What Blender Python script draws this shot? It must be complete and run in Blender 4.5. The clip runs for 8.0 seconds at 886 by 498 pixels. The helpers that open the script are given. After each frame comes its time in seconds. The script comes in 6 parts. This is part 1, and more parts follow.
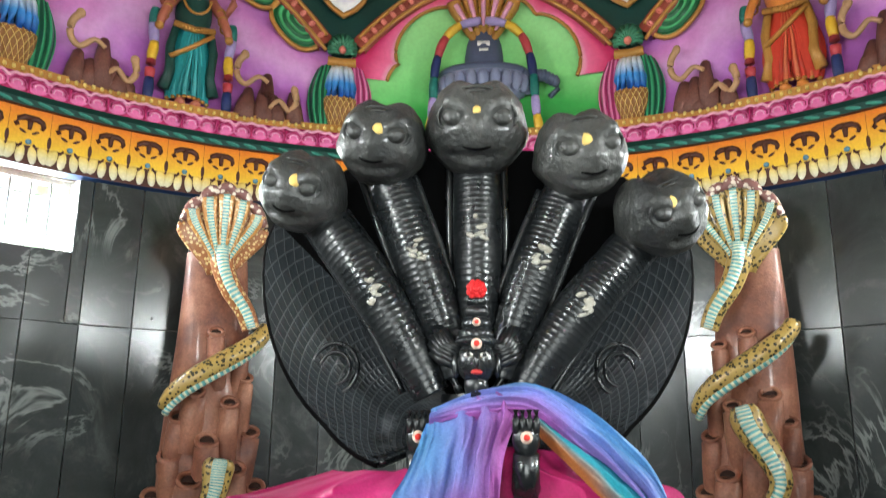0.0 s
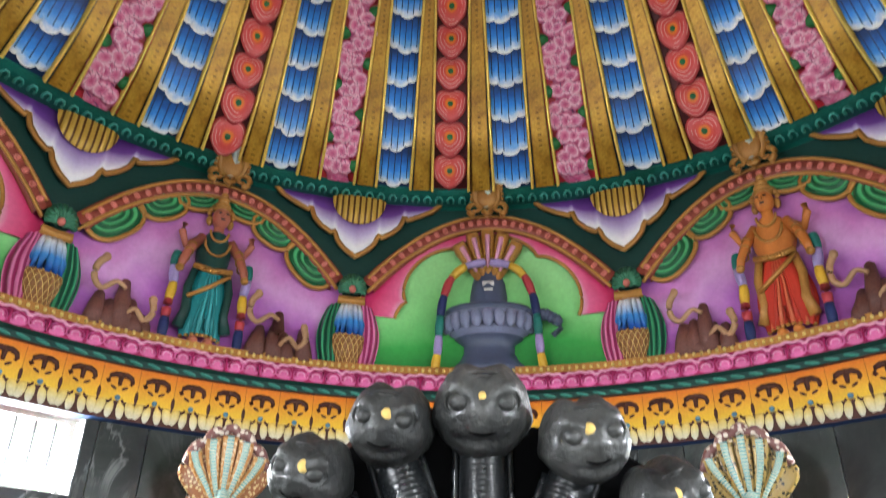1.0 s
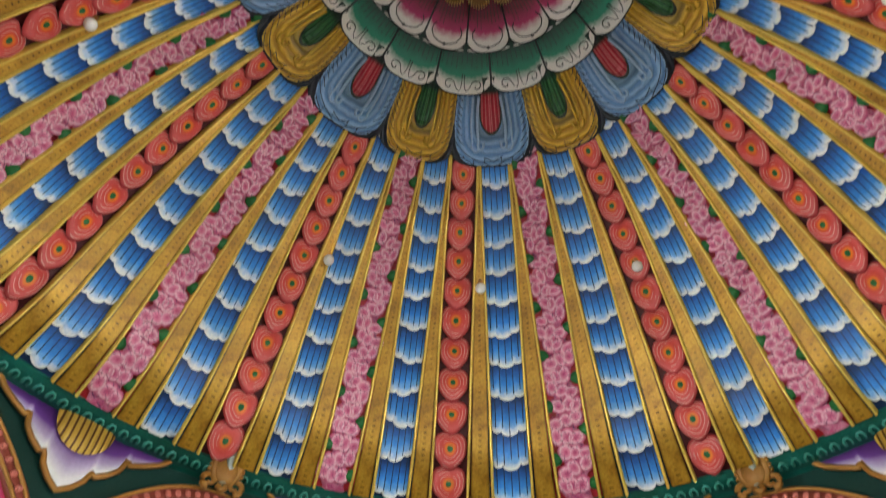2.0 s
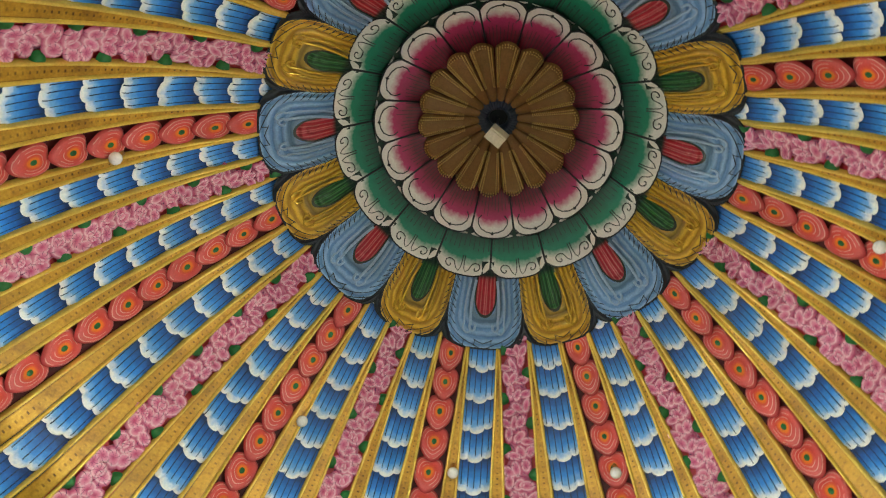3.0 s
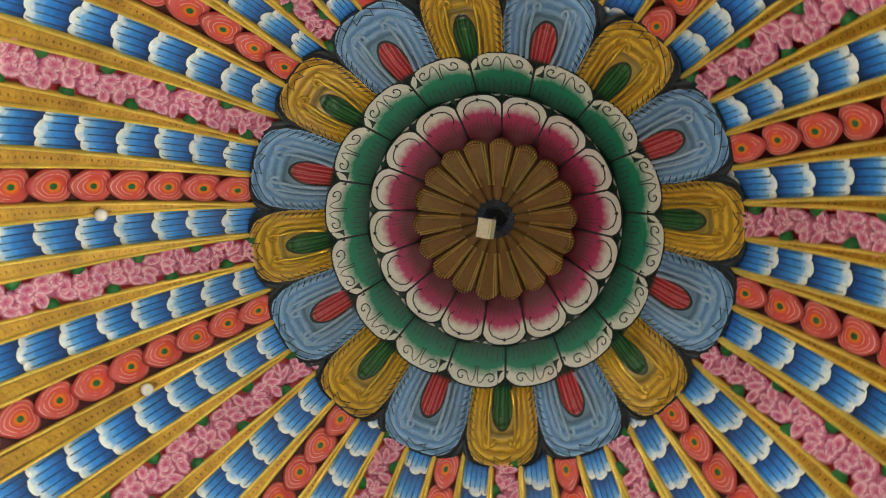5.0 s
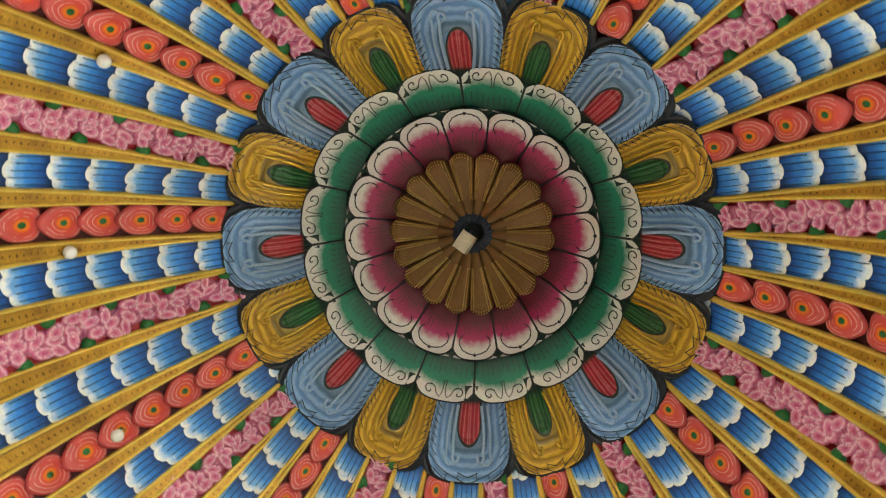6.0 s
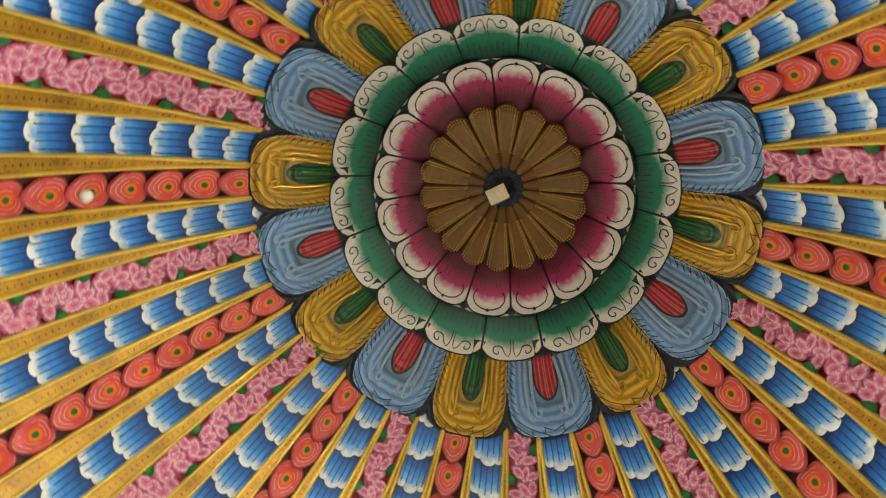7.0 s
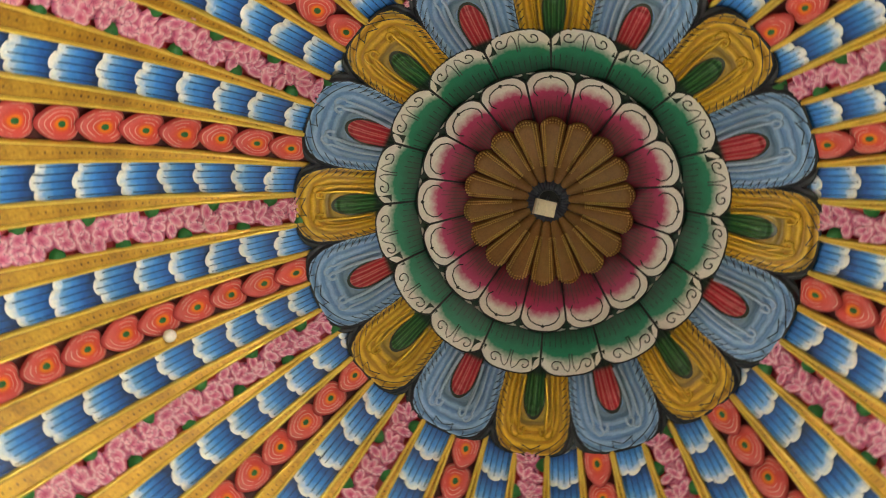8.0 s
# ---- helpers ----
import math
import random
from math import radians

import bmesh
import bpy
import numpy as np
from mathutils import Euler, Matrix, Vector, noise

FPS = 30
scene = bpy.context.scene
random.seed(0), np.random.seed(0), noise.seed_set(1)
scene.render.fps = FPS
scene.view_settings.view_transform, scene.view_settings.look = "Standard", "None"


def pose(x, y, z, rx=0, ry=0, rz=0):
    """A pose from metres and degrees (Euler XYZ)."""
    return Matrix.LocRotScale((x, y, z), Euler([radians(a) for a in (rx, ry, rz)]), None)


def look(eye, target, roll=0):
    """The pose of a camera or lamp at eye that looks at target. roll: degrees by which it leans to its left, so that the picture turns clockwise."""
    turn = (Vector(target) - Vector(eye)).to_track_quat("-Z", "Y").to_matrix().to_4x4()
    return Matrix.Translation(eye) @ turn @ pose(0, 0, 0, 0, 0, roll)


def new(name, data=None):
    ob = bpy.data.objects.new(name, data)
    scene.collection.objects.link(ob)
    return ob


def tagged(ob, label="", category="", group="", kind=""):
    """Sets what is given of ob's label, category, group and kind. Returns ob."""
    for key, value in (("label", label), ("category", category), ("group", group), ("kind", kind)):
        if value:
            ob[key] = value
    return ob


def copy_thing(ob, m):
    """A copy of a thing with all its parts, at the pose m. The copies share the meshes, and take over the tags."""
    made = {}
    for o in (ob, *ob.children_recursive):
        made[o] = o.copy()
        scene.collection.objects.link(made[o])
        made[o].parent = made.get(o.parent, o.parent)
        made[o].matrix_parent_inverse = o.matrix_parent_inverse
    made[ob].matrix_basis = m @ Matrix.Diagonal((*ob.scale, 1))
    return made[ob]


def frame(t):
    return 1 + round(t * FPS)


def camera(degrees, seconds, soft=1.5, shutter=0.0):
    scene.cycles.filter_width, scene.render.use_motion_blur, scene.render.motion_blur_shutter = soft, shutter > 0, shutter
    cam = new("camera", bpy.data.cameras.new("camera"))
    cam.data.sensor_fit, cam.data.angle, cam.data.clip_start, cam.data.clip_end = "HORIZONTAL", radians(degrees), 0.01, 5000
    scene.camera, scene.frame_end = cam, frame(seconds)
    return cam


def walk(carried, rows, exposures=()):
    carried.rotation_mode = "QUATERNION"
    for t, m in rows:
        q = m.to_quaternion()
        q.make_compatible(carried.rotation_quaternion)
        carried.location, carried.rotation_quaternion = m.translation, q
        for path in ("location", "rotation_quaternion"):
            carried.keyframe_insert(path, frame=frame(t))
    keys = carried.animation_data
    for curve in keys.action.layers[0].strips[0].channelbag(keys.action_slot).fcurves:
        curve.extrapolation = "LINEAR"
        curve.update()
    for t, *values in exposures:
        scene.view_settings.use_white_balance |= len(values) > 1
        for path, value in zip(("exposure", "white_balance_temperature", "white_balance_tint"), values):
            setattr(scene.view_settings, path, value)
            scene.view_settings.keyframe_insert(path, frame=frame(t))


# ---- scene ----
# ---------------------------------------------------------------- camera
cam = camera(59.01, 8.0, soft=1.1, shutter=0.25)
ROWS = [
    (0.0, 0.105, -1.900, 1.382, 103.45, -0.50, 1.78),
    (0.5, 0.100, -1.969, 1.460, 110.25, -0.80, 1.85),
    (1.0, 0.102, -2.060, 1.560, 118.74, -1.05, 1.95),
    (1.5, 0.024, -2.170, 1.660, 128.96, -1.74, 1.03),
    (2.0, -0.095, -2.270, 1.725, 139.16, -1.88, -0.57),
    (2.2, -0.142, -2.308, 1.744, 143.30, -1.70, -1.17),
    (3.3, -0.296, -2.325, 1.784, 152.92, -8.11, -14.83),
    (3.5, -0.340, -2.246, 1.777, 153.46, -10.66, -20.72),
    (4.0, -0.445, -2.059, 1.809, 156.25, -14.49, -36.98),
    (4.5, -0.683, -1.803, 1.859, 160.92, -14.00, -52.56),
    (5.0, -0.886, -1.468, 1.876, 166.40, -12.48, -67.73),
    (5.2, -0.969, -1.337, 1.866, 167.74, -11.78, -73.35),
    (6.3, -1.512, -0.370, 1.920, 166.42, -8.32, -103.15),
    (6.5, -1.487, -0.184, 1.941, 165.94, -8.53, -109.21),
    (7.0, -1.359, 0.285, 1.957, 164.76, -9.25, -125.53),
    (7.5, -1.085, 0.735, 1.961, 164.07, -11.08, -144.07),
    (8.0, -0.723, 1.150, 1.975, 165.43, -11.22, -164.95),
]
walk(cam, [(t, pose(x, y, z, rx, ry, rz)) for t, x, y, z, rx, ry, rz in ROWS],
     [(0.0, 0.12, 6100, 4), (0.5, 0.06, 6100, 6), (1.0, -0.06, 5900, 10), (1.5, -0.05, 5700, 8), (2.2, 0.05, 6500, 3), (3.3, 0.34, 6700, -5), (4.5, 0.4, 6800, -5), (6.5, 0.52, 7200, 0), (8.0, 0.5, 7600, 1)])

# ---------------------------------------------------------------- sky and lights
world = bpy.data.worlds.new("sky")
scene.world = world
world.use_nodes = True
sky = world.node_tree.nodes.new("ShaderNodeTexSky")
sky.sky_type, sky.sun_disc = "NISHITA", False
sky.sun_elevation, sky.sun_rotation = radians(50), radians(200)
world.node_tree.nodes["Background"].inputs["Strength"].default_value = 0.15
world.node_tree.links.new(sky.outputs[0], world.node_tree.nodes["Background"].inputs["Color"])
sun = new("sun", bpy.data.lights.new("sun", "SUN"))
sun.data.energy, sun.data.angle, sun.data.color = 3.0, radians(0.6), (1.0, 0.95, 0.87)
sun.matrix_basis = look((0, 0, 20), (6.0, -9.0, 0))

R_WALL = 4.25
# windows: middle angle, half width in degrees, sill, head
WINDOWS = [(135.8, 7.2, 2.605, 3.16), (180.0, 7.2, 2.605, 3.16), (224.0, 7.2, 2.605, 3.16), (316.0, 7.2, 2.605, 3.16), (0.0, 7.2, 2.605, 3.16), (37.8, 7.2, 2.605, 3.16)]
DOOR = (270.0, 14.0, 0.0, 2.45)


def window_light(name, ang, half, z0, z1, watts, colour):
    lamp = bpy.data.lights.new(name, "AREA")
    lamp.shape, lamp.energy, lamp.color = "RECTANGLE", watts, colour
    lamp.size, lamp.size_y = 2 * R_WALL * math.sin(radians(half)) - 0.1, z1 - z0 - 0.05
    a, r, zm = radians(ang), R_WALL + 0.3, (z0 + z1) / 2
    ob = new(name, lamp)
    ob.matrix_basis = look((r * math.cos(a), r * math.sin(a), zm), (0, 0, zm - 0.5))
    return ob


for w in WINDOWS:
    # windows at 180 and 224 degrees are set stronger, to brighten the frieze opposite
    window_light("window_daylight", *w, 300 if 170 < w[0] < 270 else 280, (1.0, 1.0, 0.96))
window_light("door_daylight", *DOOR, 130, (0.98, 0.98, 0.94))


# ---------------------------------------------------------------- materials
class Mat:
    """A node material: colour, roughness and relief from sockets or values."""

    def __init__(self, name, rough=0.45, metal=0.0, spec=0.3, coat=0.0, placed=False):
        self.m = bpy.data.materials.new(name)
        self.m.use_nodes = True
        self.t = self.m.node_tree
        self.b = self.t.nodes["Principled BSDF"]
        self.b.inputs["Roughness"].default_value = rough
        self.b.inputs["Metallic"].default_value = metal
        self.b.inputs["Specular IOR Level"].default_value = spec
        self.b.inputs["Coat Weight"].default_value = coat
        self.b.inputs["Coat Roughness"].default_value = 0.12
        self._uv = self._pos = None
        self.placed = placed

    def put(self, socket, value):
        if isinstance(value, bpy.types.NodeSocket):
            self.t.links.new(value, socket)
        elif isinstance(value, (tuple, list)) and len(value) == 3 and socket.type == "RGBA":
            socket.default_value = (*value, 1)
        else:
            socket.default_value = value

    def math(self, op, a, b=0.0, c=None):
        n = self.t.nodes.new("ShaderNodeMath")
        n.operation = op
        self.put(n.inputs[0], a), self.put(n.inputs[1], b)
        if c is not None:
            self.put(n.inputs[2], c)
        return n.outputs[0]

    def step(self, a, lo, hi):
        n = self.t.nodes.new("ShaderNodeMapRange")
        n.interpolation_type = "SMOOTHSTEP"
        self.put(n.inputs[0], a), self.put(n.inputs[1], lo), self.put(n.inputs[2], hi)
        return n.outputs[0]

    def mix(self, f, a, b, blend="MIX"):
        n = self.t.nodes.new("ShaderNodeMix")
        n.data_type, n.blend_type = "RGBA", blend
        self.put(n.inputs[0], f), self.put(n.inputs[6], a), self.put(n.inputs[7], b)
        return n.outputs[2]

    def ramp(self, f, stops):
        n = self.t.nodes.new("ShaderNodeValToRGB")
        self.put(n.inputs[0], f)
        e = n.color_ramp.elements
        while len(e) < len(stops):
            e.new(0.5)
        for k, (p, c) in zip(e, stops):
            k.position, k.color = p, (*c, 1)
        return n.outputs[0]

    def uv(self):
        if self._uv is None:
            n = self.t.nodes.new("ShaderNodeUVMap")
            s = self.t.nodes.new("ShaderNodeSeparateXYZ")
            self.t.links.new(n.outputs[0], s.inputs[0])
            self._uv = (s.outputs[0], s.outputs[1])
        return self._uv

    def pos(self):
        if self._pos is None:
            self._pos = self.t.nodes.new("ShaderNodeNewGeometry").outputs["Position"] if self.placed else self.t.nodes.new("ShaderNodeTexCoord").outputs["Object"]
        return self._pos

    def noise(self, scale, detail=3.0, rough=0.55, distort=0.0):
        n = self.t.nodes.new("ShaderNodeTexNoise")
        self.t.links.new(self.pos(), n.inputs["Vector"])
        n.inputs["Scale"].default_value, n.inputs["Detail"].default_value = scale, detail
        n.inputs["Roughness"].default_value, n.inputs["Distortion"].default_value = rough, distort
        return n.outputs[0]

    def voronoi(self, scale, feature="F1"):
        n = self.t.nodes.new("ShaderNodeTexVoronoi")
        n.feature = feature
        self.t.links.new(self.pos(), n.inputs["Vector"])
        n.inputs["Scale"].default_value = scale
        return n.outputs[0]

    def island(self):
        return self.t.nodes.new("ShaderNodeNewGeometry").outputs["Random Per Island"]

    def random(self):
        return self.t.nodes.new("ShaderNodeObjectInfo").outputs["Random"]

    def done(self, colour, wear=0.22, fine=60.0, big=1.7, bump=0.15, depth=0.004, height=None):
        """Colour with brush grain and old dust over it, and a fine uneven relief."""
        grain = self.noise(fine, 3)
        dust = self.noise(big, 4, 0.6)
        c = self.mix(1.0, colour, self.ramp(grain, [(0.25, (1 - wear,) * 3), (0.75, (1.0,) * 3)]), "MULTIPLY")
        c = self.mix(1.0, c, self.ramp(dust, [(0.3, (1 - wear * 0.9, 1 - wear, 1 - wear * 1.15)), (0.62, (1.0,) * 3)]), "MULTIPLY")
        self.put(self.b.inputs["Base Color"], c)
        n = self.t.nodes.new("ShaderNodeBump")
        n.inputs["Strength"].default_value, n.inputs["Distance"].default_value = bump, depth
        self.put(n.inputs["Height"], grain if height is None else height)
        self.t.links.new(n.outputs[0], self.b.inputs["Normal"])
        return self.m


def plain(name, colour, rough=0.45, metal=0.0, coat=0.0, **more):
    m = Mat(name, rough, metal, coat=coat)
    return m.done(colour, **more)


GOLD = (0.62, 0.36, 0.05)
WHITE = (0.80, 0.78, 0.74)
ink = plain("black_line_paint", (0.012, 0.016, 0.018), 0.5)
gold_paint = plain("gold_paint", (0.86, 0.54, 0.07), 0.24, 0.55, fine=90)
gold_trim = plain("ochre_gold_trim", (0.52, 0.25, 0.055), 0.42, 0.15, fine=120, wear=0.4)
white_paint = plain("white_paint", WHITE, 0.5)
dark_green = plain("dark_green_paint", (0.012, 0.05, 0.04), 0.45)
teal_paint = plain("teal_green_paint", (0.015, 0.15, 0.115), 0.4, wear=0.4)
plaster = plain("plain_lime_plaster", (0.55, 0.53, 0.5), 0.8)
dark_back = plain("deep_maroon_ground", (0.09, 0.006, 0.01), 0.5)
blue_ground = plain("navy_blue_ground", (0.008, 0.03, 0.1), 0.5)


def shingle_material():
    """Blue tongue with white frilled tip and dark strokes. u across, v from root 0 to tip 1."""
    m = Mat("blue_white_tongue_paint", 0.42)
    u, v = m.uv()
    wob = m.math("MULTIPLY_ADD", m.noise(22, 2), 0.24, -0.12)
    vv = m.math("ADD", v, wob)
    # blue to white paint; roots deepened in colour for the shade between laps
    c = m.ramp(vv, [(0.12, (0.005, 0.035, 0.15)), (0.34, (0.012, 0.115, 0.44)), (0.6, (0.045, 0.26, 0.76)), (0.79, (0.2, 0.46, 0.85)), (0.95, (0.93, 0.94, 0.94))])
    wave = m.math("ABSOLUTE", m.math("SUBTRACT", m.math("FRACT", m.math("MULTIPLY", u, 5.0)), 0.5))
    line = m.math("LESS_THAN", wave, 0.075)
    short = m.math("LESS_THAN", v, m.math("MULTIPLY_ADD", m.noise(9, 1), 0.6, 0.55))
    c = m.mix(m.math("MULTIPLY", line, short), c, (0.008, 0.025, 0.08))
    return m.done(c, wear=0.18, fine=75)


def heart_material():
    """Coral heart: white rings round a green eye; u,v run from -1 to 1 as 0 to 1."""
    m = Mat("coral_heart_paint", 0.42)
    u, v = m.uv()
    x = m.math("SUBTRACT", u, 0.5)
    y = m.math("SUBTRACT", v, 0.5)
    d = m.math("MULTIPLY", m.math("SQRT", m.math("ADD", m.math("MULTIPLY", x, x), m.math("MULTIPLY", y, y))), 2.0)
    d = m.math("ADD", d, m.math("MULTIPLY_ADD", m.noise(9, 2), 0.1, -0.05))
    # the last stop darkens the edge: shade of the relief put into the paint
    c = m.ramp(d, [(0.0, (0.8, 0.11, 0.02)), (0.25, (0.74, 0.11, 0.04)), (0.5, (0.66, 0.07, 0.06)), (0.85, (0.64, 0.11, 0.11)), (1.0, (0.36, 0.02, 0.03))])
    ring = m.math("ABSOLUTE", m.math("SUBTRACT", m.math("FRACT", m.math("MULTIPLY", d, 5.2)), 0.5))
    ring = m.math("MULTIPLY", m.step(ring, 0.13, 0.07), m.math("GREATER_THAN", d, 0.32))
    ring = m.math("MULTIPLY", ring, m.step(m.noise(9, 1), 0.42, 0.5))
    c = m.mix(m.math("MULTIPLY", ring, 0.7), c, (0.82, 0.46, 0.41))
    c = m.mix(m.step(d, 0.38, 0.24), c, (0.8, 0.2, 0.015))
    c = m.mix(m.step(d, 0.2, 0.15), c, (0.02, 0.13, 0.035))
    return m.done(c, wear=0.2, fine=80)


def pink_material():
    """Rose-pink scrolls with thin white brush lines and purple dashes. u across, v in metres along."""
    m = Mat("pink_scroll_paint", 0.42)
    u, v = m.uv()
    swirl = m.noise(8, 2, 0.45, 1.2)
    c = m.mix(m.step(swirl, 0.35, 0.65), (0.48, 0.07, 0.19), (0.66, 0.24, 0.36))
    line = m.math("ABSOLUTE", m.math("SUBTRACT", m.math("FRACT", m.math("MULTIPLY", swirl, 13.0)), 0.5))
    c = m.mix(m.math("MULTIPLY", m.step(line, 0.12, 0.05), 0.5), c, (0.85, 0.62, 0.68))
    # the raised petals: a rose heart, a pale brushed line, a pink rim
    lump = m.math("GREATER_THAN", u, 1.9)
    d = m.math("ADD", m.math("MULTIPLY", m.math("SUBTRACT", u, 2.0), 2.0), m.math("MULTIPLY_ADD", swirl, 0.5, -0.25))
    rose = m.ramp(d, [(0.0, (0.5, 0.05, 0.16)), (0.3, (0.66, 0.17, 0.3)), (0.52, (0.72, 0.28, 0.4)), (0.66, (0.84, 0.52, 0.6)), (0.74, (0.74, 0.3, 0.42)), (0.95, (0.56, 0.1, 0.22))])
    c = m.mix(lump, m.mix(0.35, c, (0.3, 0.02, 0.09)), rose)
    wob = m.math("MULTIPLY_ADD", m.noise(5, 1), 1.2, -0.6)
    dash = m.math("ABSOLUTE", m.math("SUBTRACT", m.math("FRACT", m.math("ADD", m.math("MULTIPLY_ADD", v, 7.5, wob), m.math("MULTIPLY", u, 1.6))), 0.5))
    dash = m.math("MULTIPLY", m.step(dash, 0.085, 0.04), m.step(m.noise(13, 1), 0.4, 0.5))
    c = m.mix(m.math("MULTIPLY", dash, 0.85), c, (0.12, 0.015, 0.1))
    return m.done(c, wear=0.2, bump=0.4, depth=0.012, height=swirl)


shingle_paint, heart_paint, pink_paint = shingle_material(), heart_material(), pink_material()
red_ground = plain("crimson_ground", (0.52, 0.022, 0.04), 0.4)
leaf_green = plain("leaf_green_paint", (0.02, 0.15, 0.035), 0.4)


def rib_material():
    """Tarnished ochre band with a row of dark dabs along its middle. u across, v in metres along."""
    m = Mat("tarnished_gold_rib_paint", 0.36, 0.3)
    u, v = m.uv()
    c = m.ramp(m.noise(5, 5, 0.65), [(0.28, (0.26, 0.12, 0.012)), (0.5, (0.5, 0.26, 0.022)), (0.75, (0.68, 0.4, 0.04))])
    cell = m.math("ABSOLUTE", m.math("SUBTRACT", m.math("FRACT", m.math("MULTIPLY", v, 22.0)), 0.5))
    mid = m.math("ABSOLUTE", m.math("SUBTRACT", u, 0.5))
    dab = m.math("MULTIPLY", m.step(cell, 0.2, 0.08), m.step(mid, 0.15, 0.06))
    dab = m.math("MULTIPLY", dab, m.step(m.noise(4, 2), 0.35, 0.6))
    c = m.mix(m.math("MULTIPLY", dab, 0.85), c, (0.05, 0.02, 0.004))
    edge = m.step(mid, 0.38, 0.5)
    c = m.mix(m.math("MULTIPLY", edge, 0.6), c, (0.07, 0.03, 0.005))
    return m.done(c, wear=0.4, fine=45)


rib_gold = plain("bright_gold_rib_edge", (0.95, 0.67, 0.14), 0.24, 0.3, wear=0.3, big=2.5)
rib_paint = rib_material()


# ---------------------------------------------------------------- mesh tools
class Mesh:
    """Gathers faces with uv and material, then makes one object."""

    def __init__(self):
        self.v, self.f, self.uv, self.mi = [], [], [], []

    def face(self, idx, uvs=None, mi=0):
        self.f.append(tuple(idx))
        self.uv.extend(uvs or [(0.5, 0.5)] * len(idx))
        self.mi.append(mi)

    def grid(self, fn, nu, nv, mi=0, loop=False, uvfn=None):
        base = len(self.v)
        nuu = nu if loop else nu + 1
        for j in range(nv + 1):
            for i in range(nuu):
                self.v.append(tuple(fn(i / nu, j / nv)))
        uvfn = uvfn or (lambda a, b: (a, b))
        for j in range(nv):
            for i in range(nu):
                a, b = base + j * nuu + i, base + j * nuu + (i + 1) % nuu
                self.face((a, b, b + nuu, a + nuu), [uvfn(i / nu, j / nv), uvfn((i + 1) / nu, j / nv), uvfn((i + 1) / nu, (j + 1) / nv), uvfn(i / nu, (j + 1) / nv)],
                          mi(i, j) if callable(mi) else mi)

    def blob(self, c, rad, mi=0, nu=8, nv=5, turn=None):
        c = Vector(c)

        def fn(a, b):
            p = Vector((rad[0] * math.cos(2 * math.pi * a) * math.sin(math.pi * b), rad[1] * math.sin(2 * math.pi * a) * math.sin(math.pi * b), rad[2] * math.cos(math.pi * b)))
            return c + (turn @ p if turn else p)
        self.grid(fn, nu, nv, mi, True)

    def tube(self, pts, radius, mi=0, n=6, cap=True, flat=1.0, up=(0, 0, 1)):
        """A tube along points; radius a number or a function of 0..1; flat squeezes it along up."""
        pts = [Vector(p) for p in pts]
        base, last = len(self.v), len(pts) - 1
        up = Vector(up)
        for k, p in enumerate(pts):
            d = (pts[min(k + 1, last)] - pts[max(k - 1, 0)]).normalized()
            s = d.cross(up)
            s = s.normalized() if s.length > 1e-4 else d.orthogonal().normalized()
            w = s.cross(d)
            r = radius(k / last) if callable(radius) else radius
            for i in range(n):
                a = 2 * math.pi * i / n
                self.v.append(tuple(p + s * (r * math.cos(a)) + w * (r * flat * math.sin(a))))
        for k in range(last):
            for i in range(n):
                a, b = base + k * n + i, base + k * n + (i + 1) % n
                self.face((a, b, b + n, a + n), [(i / n, k / last), ((i + 1) / n, k / last), ((i + 1) / n, (k + 1) / last), (i / n, (k + 1) / last)], mi)
        if cap:
            self.face([base + i for i in range(n)][::-1], None, mi)
            self.face([base + last * n + i for i in range(n)], None, mi)

    def box(self, c, size, mi=0, turn=None):
        base = len(self.v)
        for k in range(8):
            p = Vector((((k & 1) - 0.5) * size[0], ((k >> 1 & 1) - 0.5) * size[1], ((k >> 2) - 0.5) * size[2]))
            self.v.append(tuple(Vector(c) + (turn @ p if turn else p)))
        for q in ((0, 2, 3, 1), (4, 5, 7, 6), (0, 1, 5, 4), (2, 6, 7, 3), (0, 4, 6, 2), (1, 3, 7, 5)):
            self.face([base + k for k in q], None, mi)

    def data(self, name, mats, smooth=True):
        me = bpy.data.meshes.new(name)
        me.from_pydata(self.v, [], self.f)
        lay = me.uv_layers.new(name="UVMap")
        lay.data.foreach_set("uv", [c for p in self.uv for c in p])
        for m in mats:
            me.materials.append(m)
        me.polygons.foreach_set("material_index", self.mi)
        me.polygons.foreach_set("use_smooth", [smooth] * len(self.f))
        bm = bmesh.new()
        bm.from_mesh(me)
        bmesh.ops.recalc_face_normals(bm, faces=bm.faces)
        bm.to_mesh(me)
        bm.free()
        me.update()
        return me

    def make(self, name, mats, parent=None, label="", smooth=True, at=None):
        ob = new(name, self.data(name, mats, smooth))
        if parent is not None:
            ob.parent = parent
        if at is not None:
            ob.matrix_basis = at
        if label:
            tagged(ob, label)
        return ob


def pol(ang, r, z):
    a = radians(ang)
    return Vector((r * math.cos(a), r * math.sin(a), z))


# ---------------------------------------------------------------- the dome
# half section of the dome: distance from the point 5.3 m up on the axis, over the angle above level
SWEEP = np.radians(np.linspace(3.2, 75.0, 120))
REACH = sum(c * SWEEP ** k for k, c in enumerate((4.0503, -2.6338, 4.3303, -3.8448, 1.3618)))
SEC_Z = 5.3 + REACH * np.sin(SWEEP)
SEC_R = REACH * np.cos(SWEEP) + 0.13 * np.clip((5.95 - SEC_Z) / 0.4, 0, 1) ** 2
SEC_R, SEC_Z = np.append(SEC_R, 0.0)[::-1], np.append(SEC_Z, 8.68)[::-1]
R_TOP, R_FOOT = 1.86, 4.03


